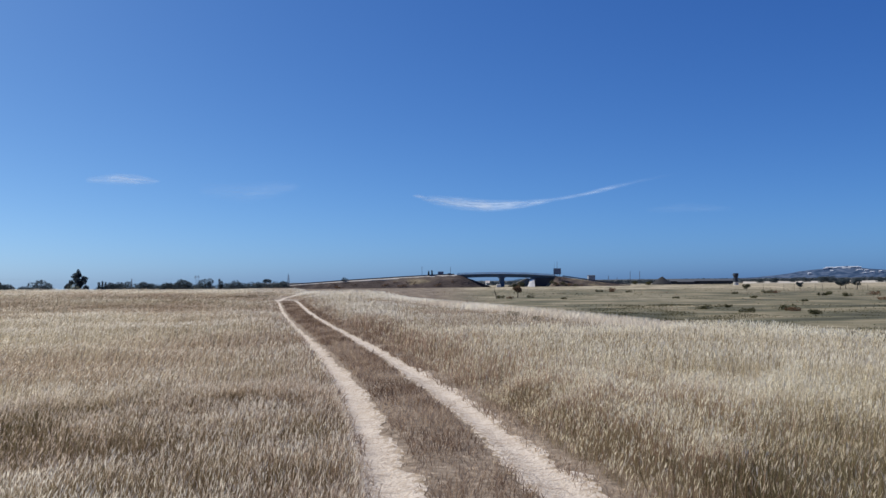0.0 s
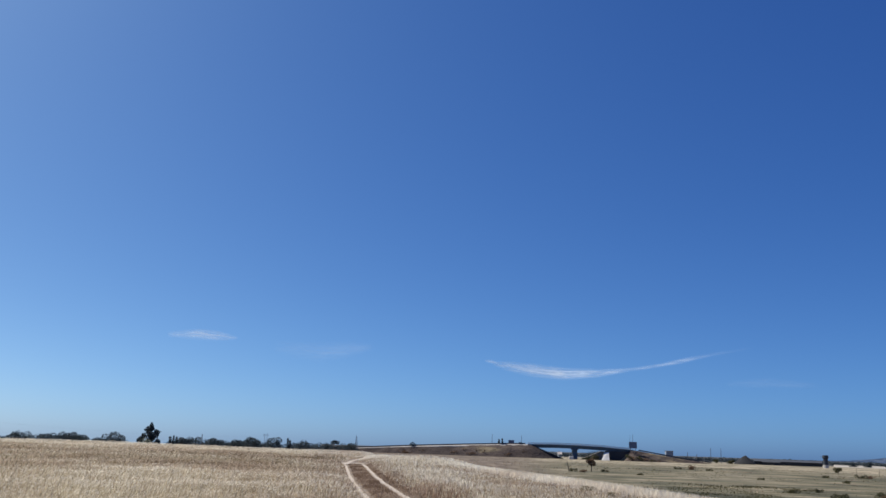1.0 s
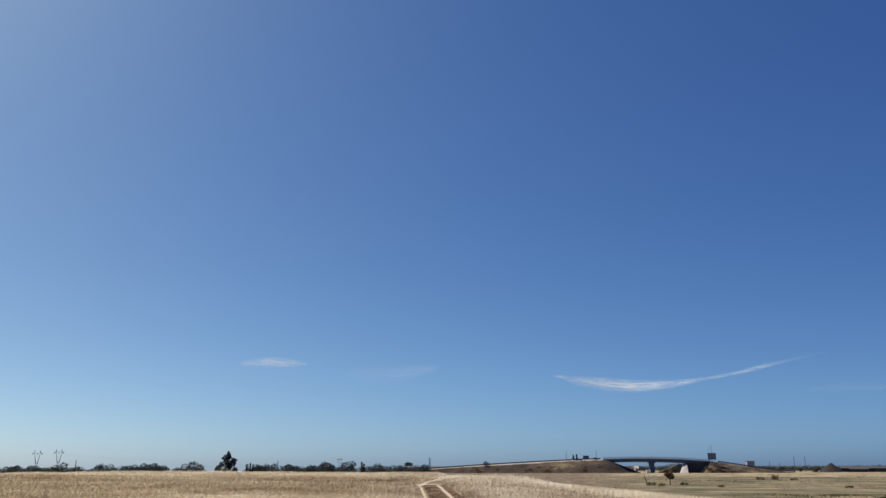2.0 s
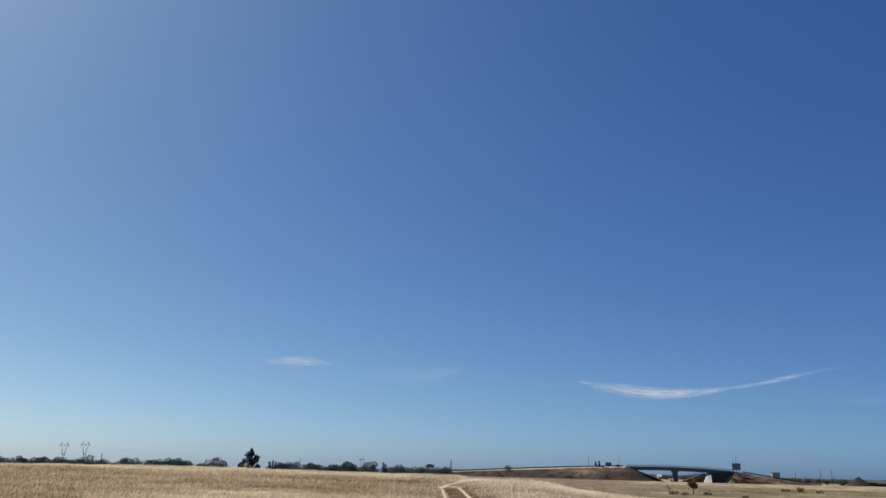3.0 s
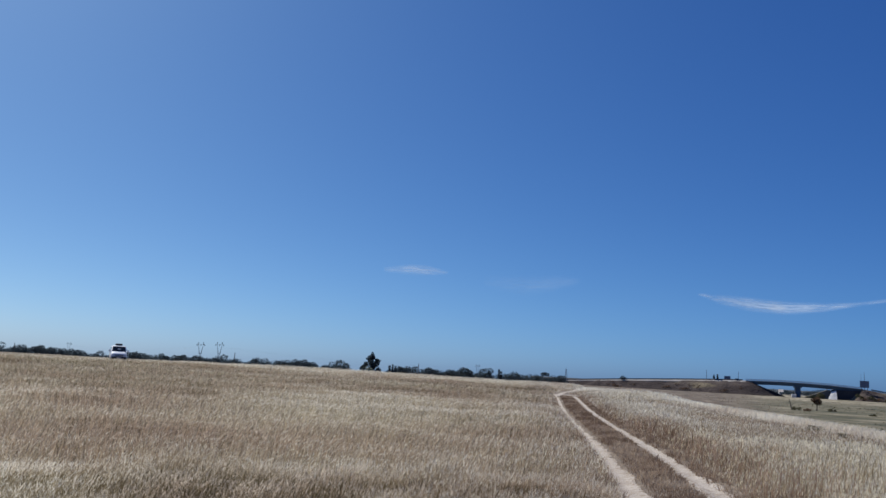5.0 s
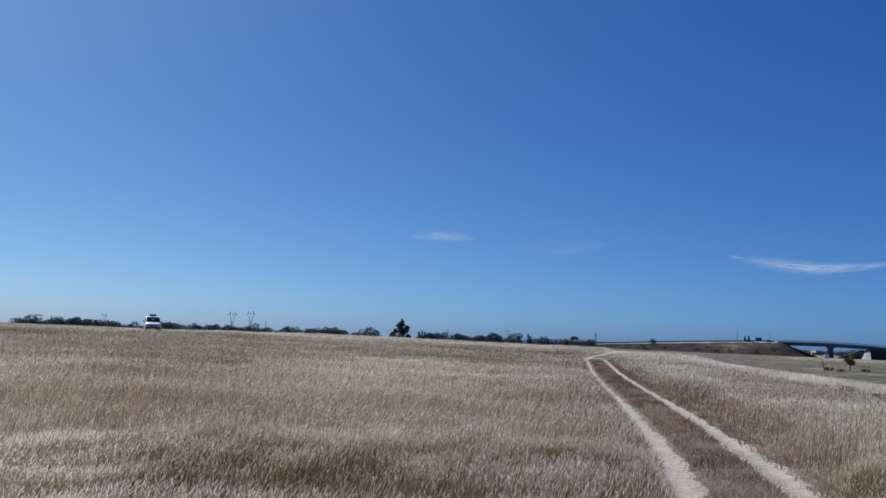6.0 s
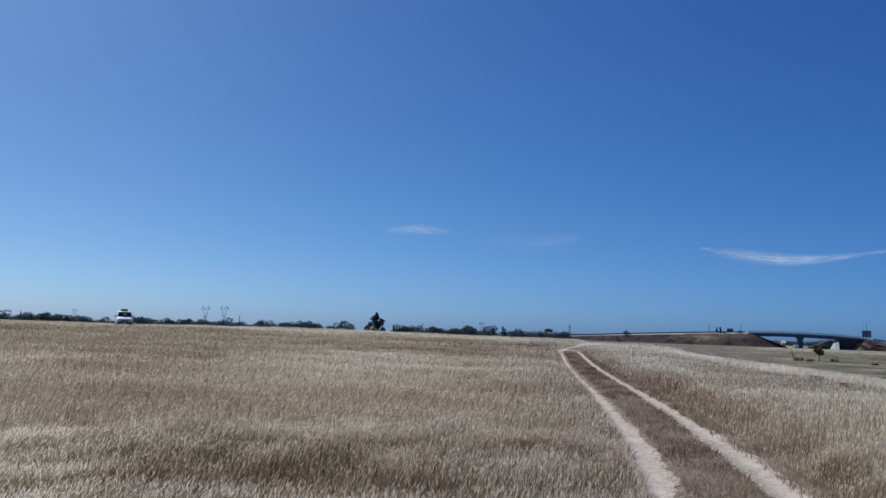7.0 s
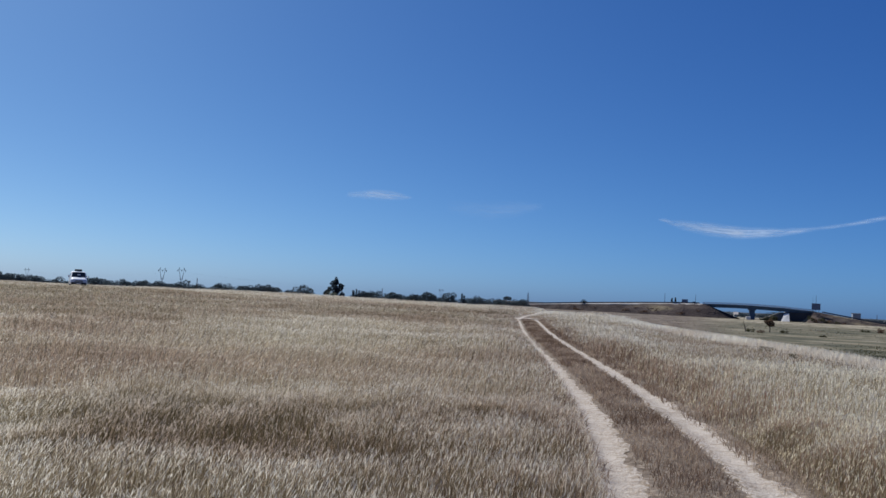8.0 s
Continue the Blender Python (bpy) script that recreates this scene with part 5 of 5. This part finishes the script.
def house(place, wide, deep, high, label, turn=0.0, name="house", wall=None, roof=None, windows=3, group="", pitch=0.35):
    ob = thing(name, place, label, name.replace("_", " "), group, turn)
    bm = bmesh.new()
    box(bm, -wide / 2, wide / 2, -deep / 2, deep / 2, -0.4, high)
    part("wall", bm, wall or WALL_WHITE, ob)
    bm = bmesh.new()
    rise, o = deep * pitch, 0.3
    pts = [(-wide / 2 - o, -deep / 2 - o, high), (wide / 2 + o, -deep / 2 - o, high), (wide / 2 + o, 0, high + rise), (-wide / 2 - o, 0, high + rise),
           (-wide / 2 - o, deep / 2 + o, high), (wide / 2 + o, deep / 2 + o, high)]
    v = [bm.verts.new(p) for p in pts]
    for f in ((0, 1, 2, 3), (3, 2, 5, 4), (0, 3, 4), (1, 5, 2), (0, 4, 5, 1)):
        bm.faces.new([v[k] for k in f])
    bmesh.ops.recalc_face_normals(bm, faces=bm.faces)
    part("roof", bm, roof or ROOF_TILE, ob)
    for k in range(windows):
        cx = -wide / 2 + wide * (k + 0.5) / windows
        bm = bmesh.new()
        box(bm, cx - 0.09 * wide, cx + 0.09 * wide, -deep / 2 - 0.06, -deep / 2 + 0.05, high * 0.4, high * 0.75)
        part("window", bm, WINDOW_DARK, ob)
    return ob


house((33.5, 640, land_at(33.5, 640)), 2.6, 5, 1.6, "small pale building beyond the bridge opening")
house((102.7, 590, land_at(102.7, 590)), 4.6, 5, 6.2, "small grey building standing beyond the ramp", wall=GREY_RENDER, roof=ROOF_DARK, windows=0, pitch=0.05)


# ---------------------------------------------------------------- far side of the plain
def spoil_heap():
    x, y = polar(-14.42, 520)
    z = land_at(x, y)
    ob = thing("spoil_heap", (x, y, z), "dark grey conical heap of gravel on the plain", "heap", turn=0)
    bm = bmesh.new()
    h = height_at(0.13, 520) - z
    rings = []
    for k in range(9):
        q = k / 8
        rad = 6.3 * (1 - q) ** 0.9
        rings.append([bm.verts.new((math.cos(a) * rad * (1 + 0.18 * (noise.noise((math.cos(a) * 2, math.sin(a) * 2, q * 3)))), math.sin(a) * rad, h * q - 0.2 * (k == 0)))
                      for a in [j * 2 * math.pi / 24 for j in range(24)]] if k < 8 else [bm.verts.new((0.3, 0, h))] * 24)
    for a, b in zip(rings[:-1], rings[1:]):
        for j in range(24):
            vs = list(dict.fromkeys((a[j], a[(j + 1) % 24], b[(j + 1) % 24], b[j])))
            if len(vs) > 2:
                bm.faces.new(vs)
    part("mound", bm, HEAP, ob)


spoil_heap()
x, y = polar(-16.85, 530)
house((x, y, land_at(x, y)), 35.0, 12.0, 2.0, "long low shed with a dark roof across the plain", -16.85, "long_shed", WALL_DARK, ROOF_DARK, 9, pitch=0.08)
x, y = polar(-15.9, 515)
house((x, y, land_at(x, y)), 9.0, 6.0, 1.6, "low dark outbuilding beside the long shed", -15.9, "outbuilding", WALL_DARK, ROOF_DARK, 3, pitch=0.16)


def water_tower():
    x, y = polar(-18.97, 450)
    z = land_at(x, y)
    h = height_at(0.28, 450) - z
    ob = thing("water_tower", (x, y, z), "squat dark tower with a wider head on a pale base", "tower")
    bm = bmesh.new()
    rod(bm, (0, 0, -0.3), (0, 0, 1.5), 1.25, 1.15, 14)
    part("base", bm, CONCRETE, ob, "pale concrete base")
    bm = bmesh.new()
    rod(bm, (0, 0, 1.5), (0, 0, h * 0.72), 1.05, 1.05, 14)
    part("shaft", bm, TANK, ob)
    bm = bmesh.new()
    rod(bm, (0, 0, h * 0.72), (0, 0, h * 0.80), 1.1, 1.4, 14)
    rod(bm, (0, 0, h * 0.80), (0, 0, h), 1.4, 1.3, 14)
    part("tank", bm, TANK, ob)
    bm = bmesh.new()
    rod(bm, (-1.35, 0, h * 0.86), (-2.2, 0, h * 0.90), 0.08, 0.05, 5)
    part("pipe", bm, POLE, ob)


water_tower()
PLAIN_TREES = [(-19.6, -0.44, 300, 1), (-20.5, -0.12, 560, 0), (-21.25, -0.04, 560, 0), (-22.72, -0.30, 270, 0), (-22.4, -0.09, 600, 0), (-23.1, -0.06, 580, 0),
               (-24.05, -0.02, 560, 0), (-24.5, 0.03, 560, 0), (-25.0, -0.1, 270, 0), (-25.3, -0.05, 285, 0), (-25.9, -0.08, 265, 0), (-27.2, -0.06, 560, 0),
               (-28.4, -0.05, 560, 0), (-13.6, -0.17, 510, 1), (-12.7, -0.17, 530, 1), (-11.6, -0.12, 560, 0), (-30.0, -0.04, 540, 0)]
for k, (az, el, d, low) in enumerate(PLAIN_TREES):
    x, y = polar(az, d)
    z = land_at(x, y)
    h = height_at(el, d) - z
    if low or d > 400:
        bush((x, y, z), h * 1.15, h * 2.0, 400 + k, "dark low bush on the dry plain", LEAF_OLIVE if low else LEAF_DARK, count=1500, low=0.45)
    else:
        round_tree((x, y, z), h, h * 0.95, 400 + k, "small dark tree standing on the dry plain", group="plain trees", count=800)

for k in range(120):
    r = random.Random(700 + k)
    d = 640 + 120 * r.random()
    x, y = polar(-0.5 - 0.265 * k, d)
    h = 3.2 + 1.3 * r.random()
    if 4.5 < 0.5 + 0.265 * k < 7.0 or k < 8:
        continue
    bush((x, y, land_at(x, y)), h, h * 2.6, 700 + k, "dark hedge shrub at the far edge of the plain", LEAF_DARK, "hedge_shrub", "shrub", "far hedge", 700)


def pale_bank():
    """A low bank of bare soil in front of the far hedge; its back stands higher than its front."""
    az = np.linspace(-19.4, -33, 60)
    rows = []
    for d, z in ((552, -0.3), (558, 0.30), (600, 0.6), (640, 0.85), (650, -0.3)):
        a = np.radians(az)
        rows.append(np.stack([-d * np.sin(a), d * np.cos(a), PLAIN + z + 0.25 * (wave(az, az * 0, 1.3, 81) - 0.5) * (z > 0)], -1))
    v = np.array(rows)
    i = np.arange(v.shape[0] * v.shape[1]).reshape(v.shape[:2])
    f = np.stack([i[:-1, :-1], i[1:, :-1], i[1:, 1:], i[:-1, 1:]], -1).reshape(-1, 4)
    tagged(quads("embankment_3", v.reshape(-1, 3), f, PALE_SOIL, smooth=False), "long low bank of pale bare soil across the far plain", "embankment", kind="structure")


pale_bank()

# a dead sapling and a dark round bush on a stem, out on the plain
x, y = polar(-5.0, 178)
z = land_at(x, y)
ob = thing("thorn_tree", (x, y, z), "small dark brown thorn tree with a round crown", "tree")
trunk(ob, 2.0, 0.15, 44, 4, 0.7)
leaves("crown", [(0, 0, 1.8, 0.72, 0.9), (0.42, 0.1, 1.6, 0.52, 0.9), (-0.5, 0, 1.95, 0.5, 0.8), (0.1, 0.3, 2.25, 0.4, 0.8)], 800, 0.13, SCRUB_RED, ob, 45)
x, y = polar(-3.6, 172)
z = land_at(x, y)
ob = thing("dead_sapling", (x, y, z), "bare leaning dead sapling", "sapling")
bm = bmesh.new()
rod(bm, (0, 0, -0.1), (-0.35, 0, 1.4), 0.10, 0.07, 6)
rod(bm, (-0.35, 0, 1.4), (-0.5, 0, 2.1), 0.07, 0.02, 5)
rod(bm, (-0.2, 0, 0.8), (0.4, 0.1, 1.2), 0.05, 0.02, 5)
rod(bm, (-0.35, 0, 1.4), (-0.9, 0.1, 1.7), 0.04, 0.015, 5)
part("trunk", bm, BARK, ob)

SHRUBS = [(-11.1, -0.86, 1.1), (-10.4, -0.86, 0.7), (-12.3, -0.9, 0.6), (-3.9, -1.22, 0.6), (-4.5, -1.25, 0.5), (-5.9, -1.2, 0.5), (-23.5, -2.3, 0.5), (-22.0, -2.05, 0.6), (-22.3, -2.1, 0.5),
          (-24.3, -1.1, 0.7), (-24.0, -1.15, 0.6), (-20.9, -1.0, 0.8), (-21.3, -1.0, 0.6), (-20.0, -1.3, 0.5), (-18.9, -1.05, 0.5), (-25.5, -1.2, 0.7), (-26.8, -1.1, 0.7),
          (-17.0, -2.0, 0.5), (-15.3, -1.3, 0.4), (-23.0, -1.5, 0.4), (-27.3, -1.4, 0.5), (-19.7, -2.2, 0.5), (-18.4, -1.9, 0.4), (-8.0, -1.3, 0.4)]
for k, (az, el, h) in enumerate(SHRUBS):
    d = (1.8 - PLAIN) / math.tan(radians(-el))
    x, y = polar(az, d)
    bush((x, y, land_at(x, y) - 0.03), h * 1.35, h * 4.2, 500 + k, "low olive-brown shrub on the plain", LEAF_OLIVE if k % 4 else SCRUB_RED, "shrub", "shrub", "plain shrubs", 900)
for k, (az, d, h) in enumerate(((0.35, 62.0, 0.6), (-4.6, 40.0, 0.32), (-5.0, 40.6, 0.28), (-6.2, 36.0, 0.26), (-13.2, 37.0, 0.45))):
    x, y = polar(az, d)
    bush((x, y, land_at(x, y) - 0.03), h, h * 1.3, 560 + k, "small brown dry weed standing in the pale grass", WEED, "weed", "weed", "field weeds", 420)


def make_hill():
    az = np.linspace(-55, -17.5, 110)
    crest = np.interp(az, [-55, -40, -33, -29, -27.5, -26.4, -25.4, -24.5, -22.9, -21.5, -20.2, -19.2, -17.5], [0.1, 0.35, 0.5, 0.42, 0.40, 0.47, 0.64, 0.55, 0.36, 0.16, 0.0, -0.03, -0.05])
    crest = crest + 0.035 * (wave(az, az * 0, 1.8, 60) - 0.5) + 0.02 * (wave(az, az * 0, 6.0, 61) - 0.5)
    rows = []
    for q in np.linspace(0, 1, 14):
        d = 3000 + 300 * q
        top = 1.8 + 3300 * np.tan(np.radians(crest))
        z = PLAIN - 6 + (top - PLAIN + 6) * smooth(q, 0, 1) + 2 * (wave(az, az * 0 + q * 2.5, 4.5, 62) - 0.5) * math.sin(math.pi * q)
        a = np.radians(az)
        rows.append(np.stack([-d * np.sin(a), d * np.cos(a), z], -1))
    rows.append(rows[-1] + np.stack([-300 * np.sin(a), 300 * np.cos(a), np.full(len(az), -30.0)], -1))
    v = np.array(rows)
    i = np.arange(v.shape[0] * v.shape[1]).reshape(v.shape[:2])
    f = np.stack([i[:-1, :-1], i[1:, :-1], i[1:, 1:], i[:-1, 1:]], -1).reshape(-1, 4)
    ob = quads("backdrop", v.reshape(-1, 3), f, HILL, smooth=True)
    tagged(ob, "long wooded hill far beyond the plain, haze blue in its colour", "hill", kind="structure")

    def on_hill(a, el):
        d = 3000 + 300 * (0.25 + 0.75 * min(1.0, max(0.0, el / 0.65)))
        return (*polar(a, d), 1.8 + d * math.tan(radians(el)) - 4)

    r = random.Random(17)
    spots = [(-24.20, 0.46, 16, 10), (-24.42, 0.50, 30, 11), (-24.70, 0.50, 18, 9), (-24.66, 0.565, 14, 6), (-24.95, 0.575, 26, 7), (-25.25, 0.59, 18, 6),
             (-25.38, 0.56, 34, 6), (-25.36, 0.475, 34, 9), (-25.75, 0.565, 40, 8), (-25.72, 0.48, 16, 5), (-26.05, 0.555, 18, 7), (-26.10, 0.42, 20, 6), (-25.85, 0.39, 14, 5),
             (-25.15, 0.41, 12, 5), (-24.55, 0.39, 12, 5), (-26.45, 0.40, 14, 5), (-26.75, 0.30, 16, 5), (-23.3, 0.27, 12, 4), (-27.2, 0.33, 12, 5), (-26.35, 0.26, 12, 4)]
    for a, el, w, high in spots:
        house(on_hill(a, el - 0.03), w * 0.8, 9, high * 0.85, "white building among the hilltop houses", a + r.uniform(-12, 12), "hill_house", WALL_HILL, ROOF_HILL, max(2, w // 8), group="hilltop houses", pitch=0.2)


make_hill()


# ---------------------------------------------------------------- the van
def van():
    x, y = polar(39.25, 120)
    ob = thing("van", (x, y, land_at(x, y)), "white van with a roof box parked in the grass", "van", turn=39.25 + 3)
    W = 0.98

    def shell(sections, mat, name, label=""):
        """Rings from the front (-y) to the back: y, half width low, half width high, floor, shoulder, roof."""
        bm = bmesh.new()
        rings = []
        for yy, wl_, wh, z0, z1, z2 in sections:
            pts = [(-wl_ * 0.92, z0), (-wl_, z0 + 0.12), (-wl_, z1), (-wh, z2 - 0.12), (-wh * 0.82, z2), (wh * 0.82, z2), (wh, z2 - 0.12), (wl_, z1), (wl_, z0 + 0.12), (wl_ * 0.92, z0)]
            rings.append([bm.verts.new((px, yy, pz)) for px, pz in pts])
        n = len(rings[0])
        for a, b in zip(rings[:-1], rings[1:]):
            for k in range(n):
                bm.faces.new((a[k], a[(k + 1) % n], b[(k + 1) % n], b[k]))
        bm.faces.new(rings[0])
        bm.faces.new(rings[-1][::-1])
        bmesh.ops.recalc_face_normals(bm, faces=bm.faces)
        bmesh.ops.bevel(bm, geom=bm.edges[:], offset=0.025, segments=1, affect="EDGES")
        for f in bm.faces:
            f.smooth = True
        return part(name, bm, mat, ob, label)

    shell([(-2.35, 0.80, 0.72, 0.45, 0.80, 0.98), (-2.20, 0.95, 0.86, 0.38, 0.92, 1.10), (-1.35, W, 0.92, 0.36, 1.08, 1.26), (-1.15, W, 0.93, 0.36, 1.15, 1.38),
           (-0.55, W, 0.86, 0.36, 1.22, 1.95), (-0.2, W, 0.86, 0.36, 1.22, 2.06), (1.2, W, 0.87, 0.36, 1.22, 2.08), (2.3, W, 0.87, 0.36, 1.22, 2.02), (2.45, 0.94, 0.82, 0.42, 1.20, 1.92)],
          VAN_WHITE, "body", "white painted body shell")
    bm = bmesh.new()
    v = [bm.verts.new(p) for p in ((-0.84, -1.20, 1.30), (0.84, -1.20, 1.30), (0.74, -0.60, 1.91), (-0.74, -0.60, 1.91))]
    bm.faces.new(v)
    got = bmesh.ops.extrude_face_region(bm, geom=bm.faces[:])
    bmesh.ops.translate(bm, verts=[g for g in got["geom"] if isinstance(g, bmesh.types.BMVert)], vec=(0, -0.045, 0.045))
    bmesh.ops.recalc_face_normals(bm, faces=bm.faces)
    ws = part("windscreen", bm, VAN_GLASS, ob, "dark sloping windscreen")
    bm = bmesh.new()
    box(bm, -0.16, 0.22, -1.035, -1.02, 1.52, 1.70)
    part("paper", bm, PAPER, ws, "pale card behind the glass")
    for s in (-1, 1):
        for y0, y1 in ((-0.75, 0.15), (0.3, 1.2), (1.3, 2.1)):
            bm = bmesh.new()
            v = [bm.verts.new(p) for p in ((s * 0.985, y0, 1.28), (s * 0.985, y1, 1.28), (s * 0.885, y1, 1.84), (s * 0.885, y0 + (0.3 if y0 < 0 else 0), 1.84))]
            bm.faces.new(v if s > 0 else v[::-1])
            got = bmesh.ops.extrude_face_region(bm, geom=bm.faces[:])
            bmesh.ops.translate(bm, verts=[g for g in got["geom"] if isinstance(g, bmesh.types.BMVert)], vec=(s * 0.015, 0, 0))
            bmesh.ops.recalc_face_normals(bm, faces=bm.faces)
            part("side_window", bm, VAN_GLASS, ob)
        bm = bmesh.new()
        box(bm, s * 0.72 - 0.16, s * 0.72 + 0.16, -2.36, -2.16, 0.80, 0.98, 0.04)
        part("headlight", bm, LAMP_GLASS, ob, "clear headlight")
        bm = bmesh.new()
        box(bm, s * 1.13 - 0.10, s * 1.13 + 0.10, -1.08, -0.94, 1.26, 1.54, 0.04)
        rod(bm, (s * 0.95, -0.98, 1.34), (s * 1.05, -1.0, 1.36), 0.04, 0.04, 6)
        part("mirror", bm, VAN_WHITE, ob, "white door mirror")
    bm = bmesh.new()
    box(bm, -0.90, 0.90, -2.44, -2.14, 0.36, 0.66, 0.07)
    part("bumper", bm, VAN_BLACK, ob, "black plastic bumper")
    bm = bmesh.new()
    for k in range(4):
        box(bm, -0.5, 0.5, -2.385, -2.30, 0.70 + 0.06 * k, 0.735 + 0.06 * k, 0.008)
    part("grille", bm, VAN_BLACK, ob)
    bm = bmesh.new()
    box(bm, -0.26, 0.26, -2.455, -2.44, 0.46, 0.57)
    part("plate", bm, PAPER, ob, "blank pale bar")
    bm = bmesh.new()
    box(bm, -0.42, 0.42, -0.1, 1.1, 2.10, 2.34, 0.07)
    part("roof_box", bm, VAN_BLACK, ob, "dark box on the roof")
    for s in (-1, 1):
        for yy in (-1.55, 1.6):
            bm = bmesh.new()
            bmesh.ops.create_cone(bm, cap_ends=True, segments=20, radius1=0.34, radius2=0.34, depth=0.22, matrix=pose(s * 0.86, yy, 0.34, 0, 90, 0))
            bmesh.ops.bevel(bm, geom=bm.edges[:], offset=0.025, segments=1, affect="EDGES")
            tyre = part("wheel", bm, TYRE, ob)
            bm = bmesh.new()
            bmesh.ops.create_cone(bm, cap_ends=True, segments=16, radius1=0.21, radius2=0.19, depth=0.03, matrix=pose(s * 0.975, yy, 0.34, 0, 90, 0))
            part("rim", bm, CHROME, tyre)
    return ob


van()


# ---------------------------------------------------------------- high thin clouds
def cloud(name, spine, thick, strength, density, label, d=4300.0):
    """A level wisp that follows a spine of (azimuth, elevation), frayed to its rim; strength thins it along the way."""
    k, m = 120, 15
    az = np.array([p[0] for p in spine])
    el = np.array([p[1] for p in spine])
    t = np.linspace(0, 1, len(spine))
    q = np.linspace(0, 1, k)
    a, e = np.interp(q, t, az), np.interp(q, t, el)
    w = np.interp(q, np.linspace(0, 1, len(thick)), thick)
    s = np.linspace(-1, 1, m)
    aa = np.radians(np.repeat(a[:, None], m, 1))
    ee = np.radians(e[:, None] + w[:, None] * s)
    dd = d + 500.0 * w[:, None] * s
    v = np.stack([-dd * np.sin(aa) * np.cos(ee), dd * np.cos(aa) * np.cos(ee), dd * np.sin(ee)], -1)
    veil = (np.cos(s * np.pi / 2) ** 1.6)[None] * (np.sin(np.pi * np.clip(q, 0, 1)) ** 0.5 * np.interp(q, np.linspace(0, 1, len(strength)), strength))[:, None]
    i = np.arange(k * m).reshape(k, m)
    f = np.stack([i[:-1, :-1], i[:-1, 1:], i[1:, 1:], i[1:, :-1]], -1).reshape(-1, 4)
    ob = quads(name, v.reshape(-1, 3), f, cloud_material("thin_cloud", density), veil.ravel(), "veil", True)
    return tagged(ob, label, "cloud", kind="structure")


cloud("cloud_1", [(1.5, 5.62), (0.6, 5.45), (-1.0, 5.22), (-3.3, 5.0), (-5.5, 5.10), (-7.6, 5.36), (-9.5, 5.66), (-11.0, 5.98), (-12.6, 6.33), (-15.4, 6.8)],
      (0.16, 0.36, 0.50, 0.46, 0.32, 0.16, 0.15, 0.19, 0.15, 0.10), (0.6, 0.8, 1.0, 0.95, 0.7, 0.26, 0.36, 0.48, 0.15, 0.02), 1.22, "long thin white streak of high cloud that rises at one end")
cloud("cloud_2", [(2.0, 5.75), (1.5, 5.72), (1.0, 5.62)], (0.08, 0.16, 0.08), (0.7, 1.0, 0.7), 0.8, "tiny shred of high cloud beside the long streak")
cloud("cloud_3", [(22.8, 6.5), (21.0, 6.62), (19.8, 6.6), (18.4, 6.55)], (0.2, 0.42, 0.4, 0.12), (1.0, 1.0), 0.62, "faint wisp of high cloud")
cloud("cloud_4", [(16.0, 6.1), (13.0, 5.9), (11.0, 6.2), (9.5, 6.4)], (0.5, 0.8, 0.6, 0.3), (1.0, 1.0), 0.14, "barely visible veil of high cloud")
cloud("cloud_5", [(-13.5, 4.5), (-16.0, 4.6), (-19.0, 4.4)], (0.2, 0.4, 0.2), (1.0, 1.0), 0.09, "barely visible veil of high cloud")
